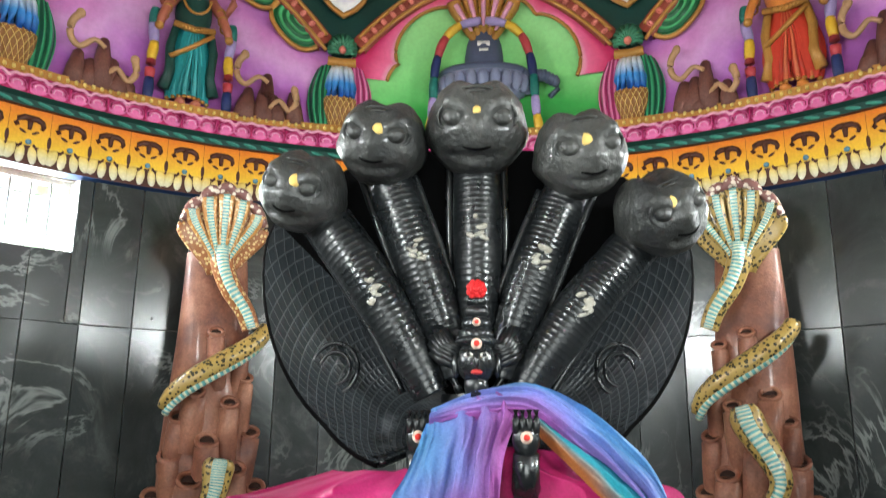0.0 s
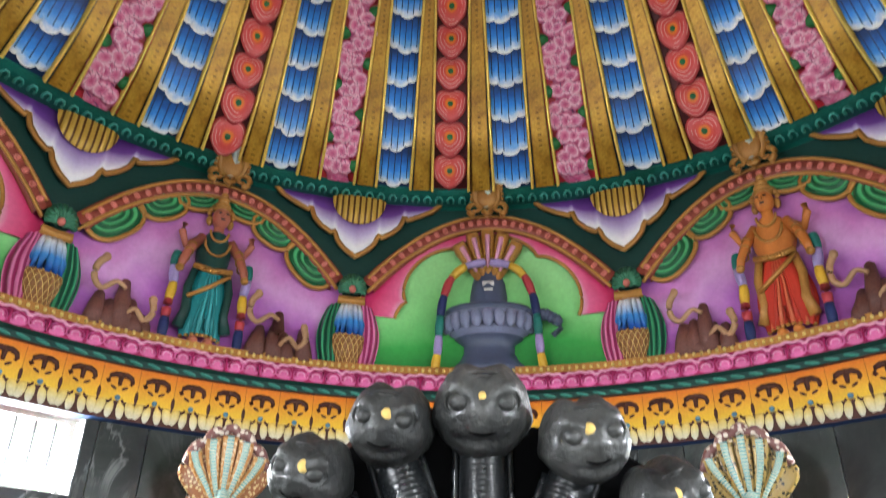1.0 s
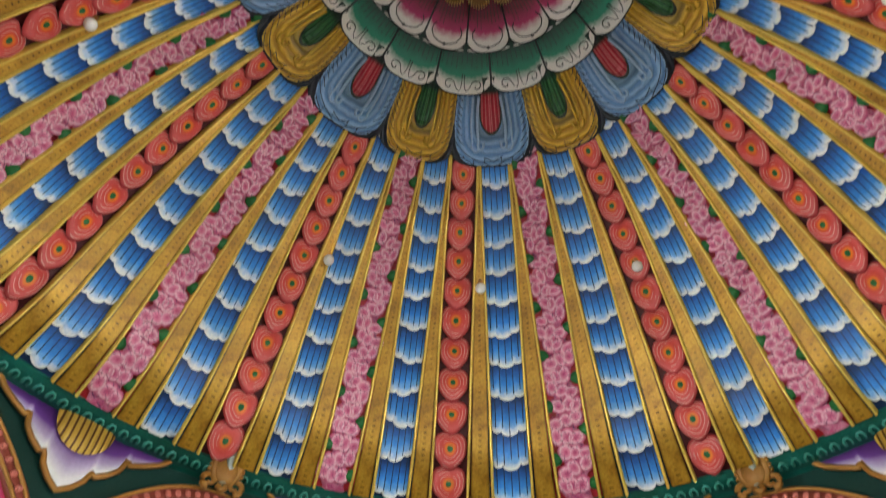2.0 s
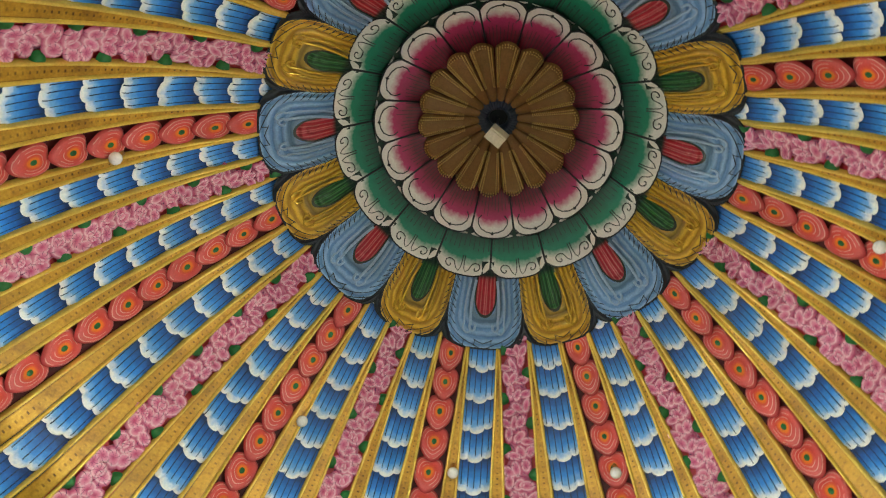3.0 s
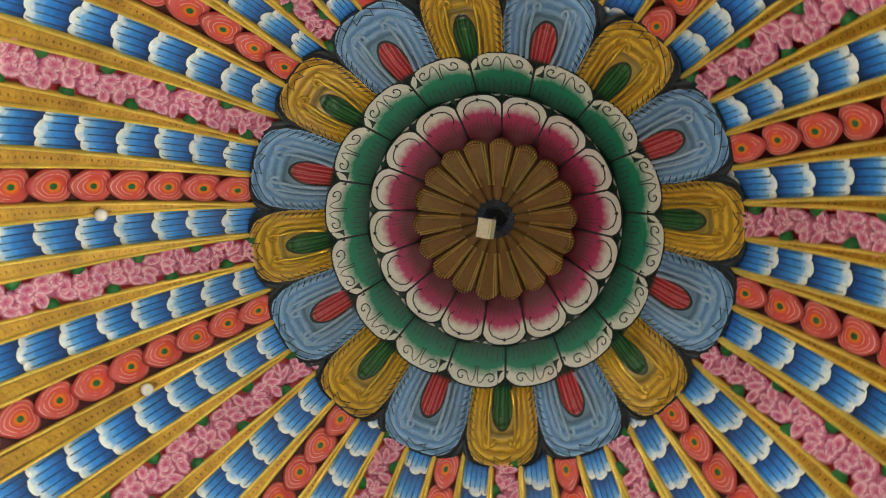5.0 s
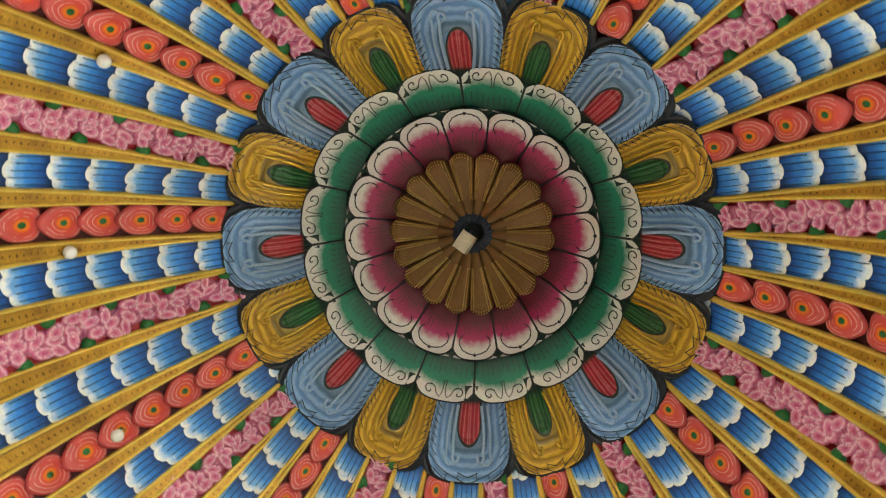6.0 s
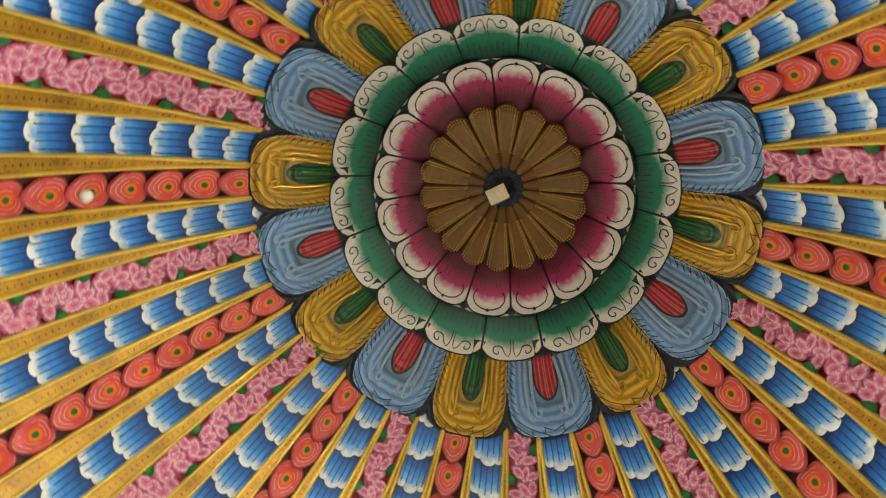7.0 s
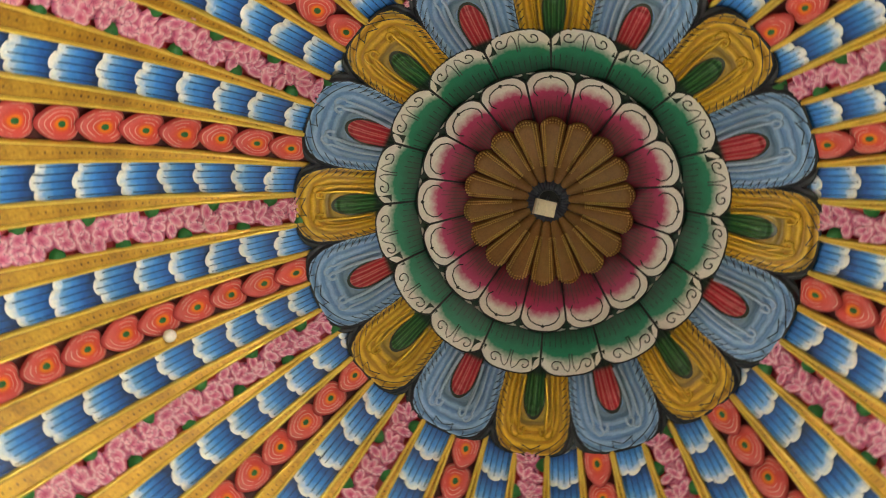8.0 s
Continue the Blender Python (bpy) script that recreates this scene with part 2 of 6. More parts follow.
def dome_z(r):
    return float(np.interp(r, SEC_R, SEC_Z))


def on_dome(ang, r, d=0.0):
    """A point d metres inside the dome's skin."""
    s = (dome_z(r + 0.03) - dome_z(r - 0.03)) / 0.06
    n = Vector((s, 0, -1)).normalized()
    return pol(ang, r + n.x * d, dome_z(r) + n.z * d)


ARC = [0.0]
ARC_R = np.linspace(R_TOP, R_FOOT, 160)
for ra, rb in zip(ARC_R, ARC_R[1:]):
    ARC.append(ARC[-1] + math.hypot(rb - ra, dome_z(rb) - dome_z(ra)))
DOME_LENGTH = ARC[-1]


def down(m):
    """Radius at m metres along the skin from the medallion towards the foot."""
    return float(np.interp(m, ARC, ARC_R))


BENT_FROM = np.arange(-180, 211, 30)
BENT_TO = BENT_FROM + np.array((-2.98, -2.27, 0.34, 0.4, 1.04, 2.69, 0.72, -0.37, -1.87, 1.7, 1.29, 2.44, -2.98, -2.27))


def bent(ang):
    """The plasterer's stripes do not divide the round quite evenly."""
    ang = (ang + 165) % 360 - 165
    return float(np.interp(ang, BENT_FROM, BENT_TO))


def spread(ang):
    """How wide the stripes run near this angle, against an even division."""
    return (bent(ang + 7.5) - bent(ang - 7.5)) % 360 / 15


def rib_half(r):
    """Half the angle of a rib; the ribs broaden towards the foot."""
    return float(np.interp(r, (1.9, 2.27, 2.9, 3.43, 4.0), (0.56, 0.78, 1.2, 1.5, 1.66)))


def panel_half(r):
    return 3.82 - rib_half(r)


ceiling = Mesh()
# skin between the ribs, and the thick shell above it
ceiling.grid(lambda a, b: on_dome(bent(360 * a - 165), R_TOP - 0.25 + (R_FOOT + 0.03 - R_TOP + 0.25) * b, -0.02), 192, 20, lambda i, j: (0, 1, 2, 1)[((i + 2 - 88) // 4) % 4], True)
ceiling.grid(lambda a, b: pol(360 * a, 4.75 * math.sqrt(1 - (1 - b) ** 2) + 0.001, 5.5 + 3.5 * (1 - b)), 96, 10, 3, True)

rnd = random.Random(5)
for k in range(48):
    mid, wide = bent(7.5 * k), spread(7.5 * k)
    kind = k % 4
    if kind in (1, 3):          # blue tongues of three rounded lobes, lapped like shingles
        start = rnd.uniform(0.1, 0.2)
        step = 0.272
        for i in range(11, -1, -1):
            m1 = start + step * i + 0.0015 * i * i + rnd.uniform(-0.012, 0.012)
            m0 = m1 - 0.36
            sway, tall, skew = rnd.uniform(-0.1, 0.1), rnd.uniform(0.9, 1.12), rnd.uniform(-0.03, 0.03)

            def tongue(a, b, m0=m0, m1=m1, mid=mid, wide=wide, sway=sway, tall=tall, skew=skew):
                s = 2 * a - 1
                # the middle lobe reaches furthest, the side lobes stop short of it
                q = abs(s)
                lobe = 0.066 * math.sqrt(max(0.0, 1 - (q / 0.56) ** 2)) if q < 0.46 else -0.002 + 0.034 * math.sqrt(max(0.0, 1 - ((q - 0.7) / 0.32) ** 2))
                m = m0 + (m1 - 0.066 + lobe + skew * s - m0) * b
                r = down(min(max(m, 0.0), DOME_LENGTH))
                groove = 1 - 0.42 * math.exp(-((q - 0.48) / 0.07) ** 2)
                lift = 0.006 + tall * 0.05 * b ** 1.6 * (1 - 0.4 * s * s) * groove
                if b > 0.99:
                    lift -= 0.03
                lift *= min(1.0, max(0.1, (m - 0.06) / 0.14))
                return on_dome(mid + wide * (panel_half(r) * s * 0.985 + sway), r, lift)
            ceiling.grid(tongue, 24, 7, 4)
    elif kind == 0:             # coral hearts, points towards the foot
        first_heart = 0.262 + rnd.uniform(-0.015, 0.015)
        for i in range(11):
            mc = first_heart + 0.277 * i + 0.0009 * i * i
            tilt, fat = rnd.uniform(-0.1, 0.1), rnd.uniform(0.94, 1.06)

            def heart(a, b, mc=mc, mid=mid, wide=wide, tilt=tilt, fat=fat):
                an = 2 * math.pi * a
                # a rounded shield: broad shoulders above, a blunt point below
                cn, sn = math.cos(an), math.sin(an)
                q = 1 + b * (0.2 * max(0.0, cn) ** 9 - 0.14 * max(0.0, -cn) ** 6 + 0.13 * abs(math.sin(2 * an)) * (1 if cn < 0 else -0.12))
                h = 0.158 * fat
                rc = down(min(max(mc, 0.0), DOME_LENGTH))
                x, y = b * q * sn, b * q * cn
                x, y = x + tilt * y * 0.4, y - tilt * x * 0.4
                r = down(min(max(mc + h * y, 0.0), DOME_LENGTH))
                lift = 0.012 + 0.045 * math.sqrt(max(0.0, 1 - b ** 2.4)) + 0.004 * math.cos(b * 15) + 0.032 * (cn * b + 0.4)
                return on_dome(mid + wide * panel_half(rc) * 0.98 * x, r, lift)
            ceiling.grid(heart, 24, 8, 5, True, lambda a, b: (0.5 + 0.5 * b * math.cos(2 * math.pi * a), 0.5 + 0.5 * b * math.sin(2 * math.pi * a)))
    else:                       # pink scrolls weaving between green buds on a crimson ground
        beat = 2 * math.pi / 0.46
        start = rnd.uniform(0, 6.28)

        def band(a, b, mid=mid, wide=wide, start=start):
            m = DOME_LENGTH * b
            r = down(m)
            s = 2 * a - 1
            ph = beat * m + start
            sway = 0.2 * math.sin(ph)
            half = 0.7 + 0.05 * math.sin(3 * ph + 1)
            lift = 0.004 + 0.03 * (1 - abs(s) ** 4)
            return on_dome(mid + wide * panel_half(r) * (sway + half * s), r, lift)
        ceiling.grid(band, 10, 150, 6, False, lambda a, b: (a, b * DOME_LENGTH))
        # curled petals in relief along the weave
        m = 0.06
        while m < DOME_LENGTH - 0.04:
            for n_, t in enumerate((-0.46, 0.04, 0.5)):
                mm = m + 0.03 * (n_ - 1) * math.cos(beat * m + start) + rnd.uniform(-0.012, 0.012)
                s0 = 0.2 * math.sin(beat * mm + start) + t + rnd.uniform(-0.08, 0.08)
                rc = down(mm)
                turn_, len_, fat_ = 0.8 * math.cos(beat * mm + start) + (n_ - 1) * 0.9 + rnd.uniform(-0.3, 0.3), rnd.uniform(0.078, 0.098), rnd.uniform(0.05, 0.062) * rc / 2.9

                def curl_petal(a, b, mm=mm, s0=s0, rc=rc, turn_=turn_, len_=len_, fat_=fat_, mid=mid, wide=wide):
                    an = 2 * math.pi * a
                    x, y = fat_ * b * math.sin(an), len_ * b * math.cos(an)
                    xx, yy = x * math.cos(turn_) - y * math.sin(turn_), x * math.sin(turn_) + y * math.cos(turn_)
                    r = down(min(max(mm + yy, 0.0), DOME_LENGTH))
                    return on_dome(mid + wide * panel_half(rc) * s0 + math.degrees(xx / rc), r, 0.032 + 0.026 * math.sqrt(max(0.0, 1 - b ** 3)) - 0.012 * math.exp(-(b / 0.4) ** 2))
                ceiling.grid(curl_petal, 10, 4, 6, True, lambda a, b: (2.0 + 0.5 * b, a))
            m += 0.135
        for i in range(16):
            m = (math.pi / 2 + math.pi * i - start) / beat
            if not 0.08 < m < DOME_LENGTH - 0.05:
                continue
            side = -1 if math.sin(beat * m + start) > 0 else 1
            rc = down(m)

            def bud(a, b, m=m, rc=rc, side=side, mid=mid, wide=wide):
                an = math.pi * (a - 0.5)
                y, x = 0.058 * b * math.sin(an), -side * 0.07 * b * math.cos(an)
                return on_dome(mid + wide * panel_half(rc) * side * 0.98 + math.degrees(x / rc), down(m + y), 0.022 + 0.045 * math.sqrt(max(0.0, 1 - b ** 2.2)))
            ceiling.grid(bud, 12, 4, 7)
ceiling_ob = ceiling.make("ceiling", [dark_back, blue_ground, red_ground, plaster, shingle_paint, heart_paint, pink_paint, leaf_green])
tagged(ceiling_ob, "domed plaster ceiling with painted blue, coral and pink relief stripes", "ceiling", kind="structure")

# gold ribs between the stripes
rib_kinds = {}


def rib_data(wide):
    """A flat ochre band between two raised gold beads, running down the dome."""
    rib = Mesh()

    def face(a, b):
        r = down(0.06 + (DOME_LENGTH - 0.06) * b)
        return on_dome((2 * a - 1) * rib_half(r) * wide * 0.66, r, 0.05 * min(1.0, 0.2 + 12 * b))

    def bead(sign):
        def fn(a, b):
            # outer wall, raised gold bead, inner wall
            r = down(0.06 + (DOME_LENGTH - 0.06) * b)
            edge = math.degrees(0.029 / r)
            half = rib_half(r) * wide
            p = ((0.0, 0.0), (0.05, 0.066), (0.35, 0.08), (0.75, 0.078), (1.0, 0.046))[round(a * 4)]
            return on_dome(sign * (half - p[0] * edge), r, p[1] * min(1.0, 0.2 + 12 * b))
        return fn
    rib.grid(face, 3, 30, 0, False, lambda a, b: (a, b * 3.1))
    rib.grid(bead(1), 4, 30, 1)
    rib.grid(bead(-1), 4, 30, 1)
    return rib.data("rib", [rib_paint, rib_gold])


for k in range(48):
    ang = 7.5 * k + 3.75
    key = round((bent(ang + 3.75) - bent(ang - 3.75)) % 360 / 7.5, 2)
    if key not in rib_kinds:
        rib_kinds[key] = rib_data(key)
    ob = new("rib", rib_kinds[key])
    ob.parent = ceiling_ob
    ob.matrix_basis = pose(0, 0, 0, 0, 0, bent(ang))
# ---------------------------------------------------------------- round wall, floor, ground outside
def granite():
    m = Mat("dark_grey_green_granite", 0.2, spec=0.5, placed=True)
    vein = m.math("ABSOLUTE", m.math("SUBTRACT", m.noise(1.3, 5, 0.6, 1.6), 0.5))
    cloud = m.noise(1.8, 6, 0.7, 0.9)
    c = m.ramp(cloud, [(0.3, (0.012, 0.015, 0.015)), (0.55, (0.036, 0.042, 0.041)), (0.75, (0.12, 0.13, 0.127))])
    c = m.mix(m.math("MULTIPLY", m.step(vein, 0.03, 0.0), m.step(m.noise(1.1, 2), 0.45, 0.65)), c, (0.3, 0.32, 0.31))
    spot = m.step(m.noise(5.5, 4, 0.7, 2.0), 0.64, 0.74)
    c = m.mix(m.math("MULTIPLY", spot, 0.55), c, (0.12, 0.13, 0.125))
    c = m.mix(0.35, c, m.ramp(m.random(), [(0.0, (0.012, 0.015, 0.015)), (1.0, (0.055, 0.062, 0.06))]))
    return m.done(c, wear=0.12, bump=0.03, depth=0.001)


granite_tile = granite()
grout = plain("dark_grout", (0.02, 0.02, 0.02), 0.8)
stone_floor = plain("polished_grey_floor_stone", (0.08, 0.077, 0.073), 0.3, wear=0.3)
earth = plain("pale_dry_earth", (0.32, 0.27, 0.2), 0.9, big=0.2)


def open_at(ang, z):
    for m, h, z0, z1 in [*WINDOWS, DOOR]:
        if abs((ang - m + 180) % 360 - 180) < h and z0 < z < z1:
            return True
    return False


edges = sorted({round((m + s * h) % 360, 3) for m, h, _, _ in [*WINDOWS, DOOR] for s in (-1, 1)} | {3.0 * k for k in range(120)})
levels = [0.0, 2.45, 2.605, 3.16, 5.7]
wall = Mesh()
for i, a0 in enumerate(edges):
    a1 = edges[(i + 1) % len(edges)] + (360 if i == len(edges) - 1 else 0)
    am = (a0 + a1) / 2
    for z0, z1 in zip(levels, levels[1:]):
        zm = (z0 + z1) / 2
        if open_at(am, zm):
            continue
        base = len(wall.v)
        for a in (a0, a1):
            for r in (R_WALL + 0.03 if z0 < 3.1 else 4.42, R_WALL + 0.43):
                for z in (z0, z1):
                    wall.v.append(tuple(pol(a, r, z)))
        q = [(0, 1, 5, 4), (2, 6, 7, 3)]
        if open_at(a0 - 0.01, zm):
            q.append((0, 2, 3, 1))
        if open_at(a1 + 0.01, zm):
            q.append((4, 5, 7, 6))
        if open_at(am, z0 - 0.01):
            q.append((0, 4, 6, 2))
        if open_at(am, z1 + 0.01):
            q.append((1, 3, 7, 5))
        for k in q:
            wall.face([base + j for j in k], None, 0)
wall_ob = wall.make("wall_round", [plaster], smooth=False)
tagged(wall_ob, "round wall clad with polished dark granite slabs", "wall", kind="structure")

# joints of the cladding: angles of the slab edges
n_mid = 15
cuts = [57.27 + (127.3 - 57.27) * k / n_mid for k in range(n_mid)]
n_rest = 60
cuts += [127.3 + (360 - 127.3 + 57.27) * k / n_rest for k in range(n_rest)]
rows_z = [(0.0, 0.87), (0.87, 2.11), (2.11, 3.16)]
slabs = {}
for i, a0 in enumerate(cuts):
    a1 = cuts[i + 1] if i + 1 < len(cuts) else 57.27 + 360
    for z0, z1 in rows_z:
        pieces = [(a0, a1, z0, z1)]
        for m, h, w0, w1 in [*WINDOWS, DOOR]:
            cutup = []
            for p0, p1, q0, q1 in pieces:
                c = (p0 + p1) / 2
                lo = m - h + 360 * round((c - m) / 360)
                hi = lo + 2 * h
                if p1 <= lo or p0 >= hi or q1 <= w0 or q0 >= w1:
                    cutup.append((p0, p1, q0, q1))
                    continue
                if p0 < lo:
                    cutup.append((p0, lo, q0, q1))
                if p1 > hi:
                    cutup.append((hi, p1, q0, q1))
                s0, s1 = max(p0, lo), min(p1, hi)
                if q0 < w0:
                    cutup.append((s0, s1, q0, w0))
                if q1 > w1:
                    cutup.append((s0, s1, w1, q1))
            pieces = cutup
        for p0, p1, q0, q1 in pieces:
            if p1 - p0 < 0.4 or q1 - q0 < 0.04:
                continue
            key = (round(p1 - p0, 2), round(q1 - q0, 2))
            if key not in slabs:
                half, hh = radians(key[0]) * R_WALL / 2 - 0.0022, key[1] / 2 - 0.002
                sl = Mesh()
                b = 0.003
                sl.v += [(-0.0, -half + b, -hh + b), (0, half - b, -hh + b), (0, half - b, hh - b), (0, -half + b, hh - b),
                         (b, -half, -hh), (b, half, -hh), (b, half, hh), (b, -half, hh),
                         (0.025, -half, -hh), (0.025, half, -hh), (0.025, half, hh), (0.025, -half, hh)]
                sl.face((0, 3, 2, 1))
                for k in range(4):
                    n = (k + 1) % 4
                    sl.face((k, n, 4 + n, 4 + k)), sl.face((4 + k, 4 + n, 8 + n, 8 + k))
                slabs[key] = sl.data("granite_slab", [granite_tile], False)
            ob = new("granite_slab", slabs[key])
            ob.parent = wall_ob
            am = (p0 + p1) / 2
            ob.matrix_basis = Matrix.Translation(pol(am, R_WALL * math.cos(radians(key[0] / 2)), (q0 + q1) / 2)) @ pose(0, 0, 0, rnd.uniform(-.1, .1), rnd.uniform(-.15, .15), am + rnd.uniform(-.15, .15))

floor = Mesh()
floor.grid(lambda a, b: pol(360 * a, 4.6 * b, 0.0), 72, 3, 0, True)
tagged(floor.make("floor", [stone_floor]), "round hall floor of polished grey stone", "floor", kind="structure")
ground = Mesh()
ground.grid(lambda a, b: pol(360 * a, 4.6 + 400 * b * b, -0.15), 48, 12, 0, True)
tagged(ground.make("ground", [earth]), "pale dry earth outside the hall", "ground", kind="structure")
# ---------------------------------------------------------------- lotus medallion in the crown of the dome
def petal_material(name, body, light, heart, heart_light):
    """Rings of relief round a drop-shaped heart. u across, v outwards."""
    m = Mat(name, 0.36, coat=0.1)
    u, v = m.uv()
    s = m.math("ABSOLUTE", m.math("MULTIPLY_ADD", u, 2.0, -1.0))
    e = m.math("MULTIPLY", m.math("MAXIMUM", m.math("SUBTRACT", v, 0.42), 0.0), 1.75)
    q = m.math("POWER", m.math("ADD", m.math("POWER", s, 3.5), m.math("POWER", e, 3.5)), 1 / 3.5)
    q = m.math("ADD", q, m.math("MULTIPLY_ADD", m.noise(14, 2), 0.06, -0.03))
    wave = m.math("SINE", m.math("MULTIPLY_ADD", q, 38.0, 1.2))
    c = m.mix(m.step(wave, -0.9, 0.7), body, light)
    grey = m.math("MULTIPLY", m.step(q, 0.52, 0.42), m.math("GREATER_THAN", q, 0.3))
    c = m.mix(m.math("MULTIPLY", grey, 0.5), c, (0.06, 0.09, 0.06))
    tick = m.math("LESS_THAN", m.math("FRACT", m.math("MULTIPLY", m.math("ADD", v, m.math("MULTIPLY", s, 0.25)), 13.0)), 0.16)
    c = m.mix(m.math("MULTIPLY", tick, m.math("GREATER_THAN", q, 0.8)), c, (0.02, 0.03, 0.04))
    h = m.mix(m.step(m.math("SINE", m.math("MULTIPLY", s, 60.0)), 0.2, 1.0), heart, heart_light)
    e2 = m.math("MULTIPLY", m.math("MAXIMUM", m.math("SUBTRACT", v, 0.38), 0.0), 1.15)
    bulge = m.math("MULTIPLY_ADD", m.math("SINE", m.math("MULTIPLY", v, 5.0)), -0.05, 0.0)
    qh = m.math("ADD", m.math("SQRT", m.math("ADD", m.math("MULTIPLY", s, s), m.math("MULTIPLY", e2, e2))), bulge)
    c = m.mix(m.step(qh, 0.25, 0.22), c, h)
    rim = m.math("LESS_THAN", m.math("ABSOLUTE", m.math("SUBTRACT", qh, 0.25)), 0.022)
    c = m.mix(rim, c, (0.02, 0.03, 0.02))
    c = m.mix(m.math("GREATER_THAN", q, 0.988), c, (0.015, 0.02, 0.03))
    c = m.mix(m.step(v, 0.21, 0.15), c, (0.006, 0.03, 0.02))
    return m.done(c, wear=0.28, fine=70, bump=0.55, depth=0.012, height=wave)


def scallop_material(name, deep, mid, white, at):
    m = Mat(name, 0.42)
    u, v = m.uv()
    vv = m.math("ADD", v, m.math("MULTIPLY_ADD", m.noise(20, 2), 0.14, -0.07))
    c = m.ramp(vv, [(at[0], deep), (at[1], mid), (at[2], white), (1.0, white)])
    line = m.math("LESS_THAN", m.math("ABSOLUTE", m.math("SUBTRACT", m.math("FRACT", m.math("MULTIPLY", u, 10.0)), 0.5)), 0.085)
    short = m.math("LESS_THAN", v, m.math("MULTIPLY_ADD", m.noise(12, 1), 0.5, 0.22))
    c = m.mix(m.math("MULTIPLY", m.math("MULTIPLY", line, short), 0.8), c, (0.012, 0.02, 0.02))
    return m.done(c, wear=0.16)


blue_petal = petal_material("blue_relief_petal_paint", (0.13, 0.27, 0.52), (0.27, 0.44, 0.7), (0.42, 0.012, 0.03), (0.62, 0.16, 0.16))
gold_petal = petal_material("gold_relief_petal_paint", (0.42, 0.22, 0.015), (0.72, 0.43, 0.04), (0.008, 0.07, 0.02), (0.05, 0.2, 0.06))
green_scallop = scallop_material("green_to_white_petal_paint", (0.002, 0.03, 0.018), (0.006, 0.2, 0.11), (0.78, 0.74, 0.68), (0.2, 0.66, 0.84))
magenta_scallop = scallop_material("magenta_to_white_petal_paint", (0.13, 0.004, 0.02), (0.42, 0.02, 0.11), (0.78, 0.73, 0.68), (0.32, 0.64, 0.8))
brown_lobe = plain("brown_gold_lobe_paint", (0.24, 0.12, 0.032), 0.45, 0.1, wear=0.35)
hub_blue = plain("dark_slate_blue_paint", (0.018, 0.03, 0.055), 0.35)
cream = plain("cream_ceramic", (0.72, 0.64, 0.45), 0.25)

Z_M = 8.63
medallion = new("ceiling_lotus")
medallion.location = (0, 0, Z_M)
tagged(medallion, "carved lotus medallion with blue, gold, green and magenta petal rings", "ceiling medallion")


def wedge(half, r0, r1, corner, power, lift):
    """A petal lying round angle 0: s across, b outwards."""
    def fn(a, b):
        s = 2 * a - 1
        rim = r1 - corner * abs(s) ** power
        r = r0 + (rim - r0) * b
        return pol(half * s, r, lift(s, b, r) - Z_M)
    return fn


def petal_lift(s, b, r):
    edge = max(abs(s), (b - 0.1) / 0.9) ** 14
    q = (abs(s) ** 3.5 + (max(b - 0.42, 0) * 1.75) ** 3.5) ** (1 / 3.5)
    return dome_z(r) - 0.085 * min(1.0, max(0.0, -0.4 + 3.6 * b)) - 0.02 * math.exp(-((q - 0.12) / 0.14) ** 2) - 0.006 * math.sin(q * 38 + 1.2) + 0.035 * edge


pale_blue = plain("pale_blue_relief_paint", (0.36, 0.5, 0.68), 0.4)
petals = []
for mtl, half in ((gold_petal, 10.55), (blue_petal, 12.0)):
    p = Mesh()
    p.grid(wedge(half, 1.3, 1.99, 0.1, 5, petal_lift), 34, 36, 0)
    for side in (-1, 1):
        # two rounded ribs run outwards and curl in beside the tip
        for off, size, fat in ((0.36, 0.034, 0.0125), (0.52, 0.05, 0.009)):
            pts = []
            for k in range(9):
                q = k / 8
                r = 1.42 + (1.78 - 1.42) * q
                pts.append((side * half * (off - 0.03 + 0.05 * math.sin(3 * q)), r))
            cx, cr = side * (half * off - math.degrees(size / 1.85)), 1.79
            for k in range(9):
                an, rr = 0.32 * k, size * (1 - k / 26)
                pts.append((cx + side * math.degrees(rr * math.cos(an) / 1.85), cr + 1.5 * rr * math.sin(an)))
            if off < 0.5:
                pts += [(cx - side * math.degrees(size * 0.62 / 1.85), cr - 0.01), (cx - side * math.degrees(size * 0.2 / 1.85), cr - 0.005)]
            p.tube([pol(x, r, dome_z(r) - 0.1 - Z_M) for x, r in pts], fat, 1, 6)
        # nicks along the rim
        for k in range(8):
            r = 1.5 + 0.05 * k
            p.tube([pol(side * half * 0.96, r, dome_z(r) - 0.075 - Z_M), pol(side * half * 0.86, r + 0.014, dome_z(r) - 0.09 - Z_M)], 0.0032, 2, 4)
        for k in range(3):
            x = side * half * (0.2 + 0.26 * k)
            r1 = 1.965 - 0.11 * abs(0.2 + 0.26 * k) ** 5
            p.tube([pol(x, r1 - 0.01, dome_z(r1) - 0.08 - Z_M), pol(x * 0.97, r1 - 0.055, dome_z(r1 - 0.055) - 0.09 - Z_M)], 0.0032, 2, 4)
    rim = [pol(half * 1.005 * q, 1.99 - 0.1 * abs(q) ** 5, petal_lift(q, 1.0, 1.99 - 0.1 * abs(q) ** 5) - Z_M) for q in np.linspace(-1, 1, 31)]
    p.tube([pol(-half, 1.36, dome_z(1.36) - Z_M), *rim, pol(half, 1.36, dome_z(1.36) - Z_M)], 0.006, 2, 5)
    petals.append(p.data("petal", [mtl, gold_paint if mtl is gold_petal else pale_blue, ink]))
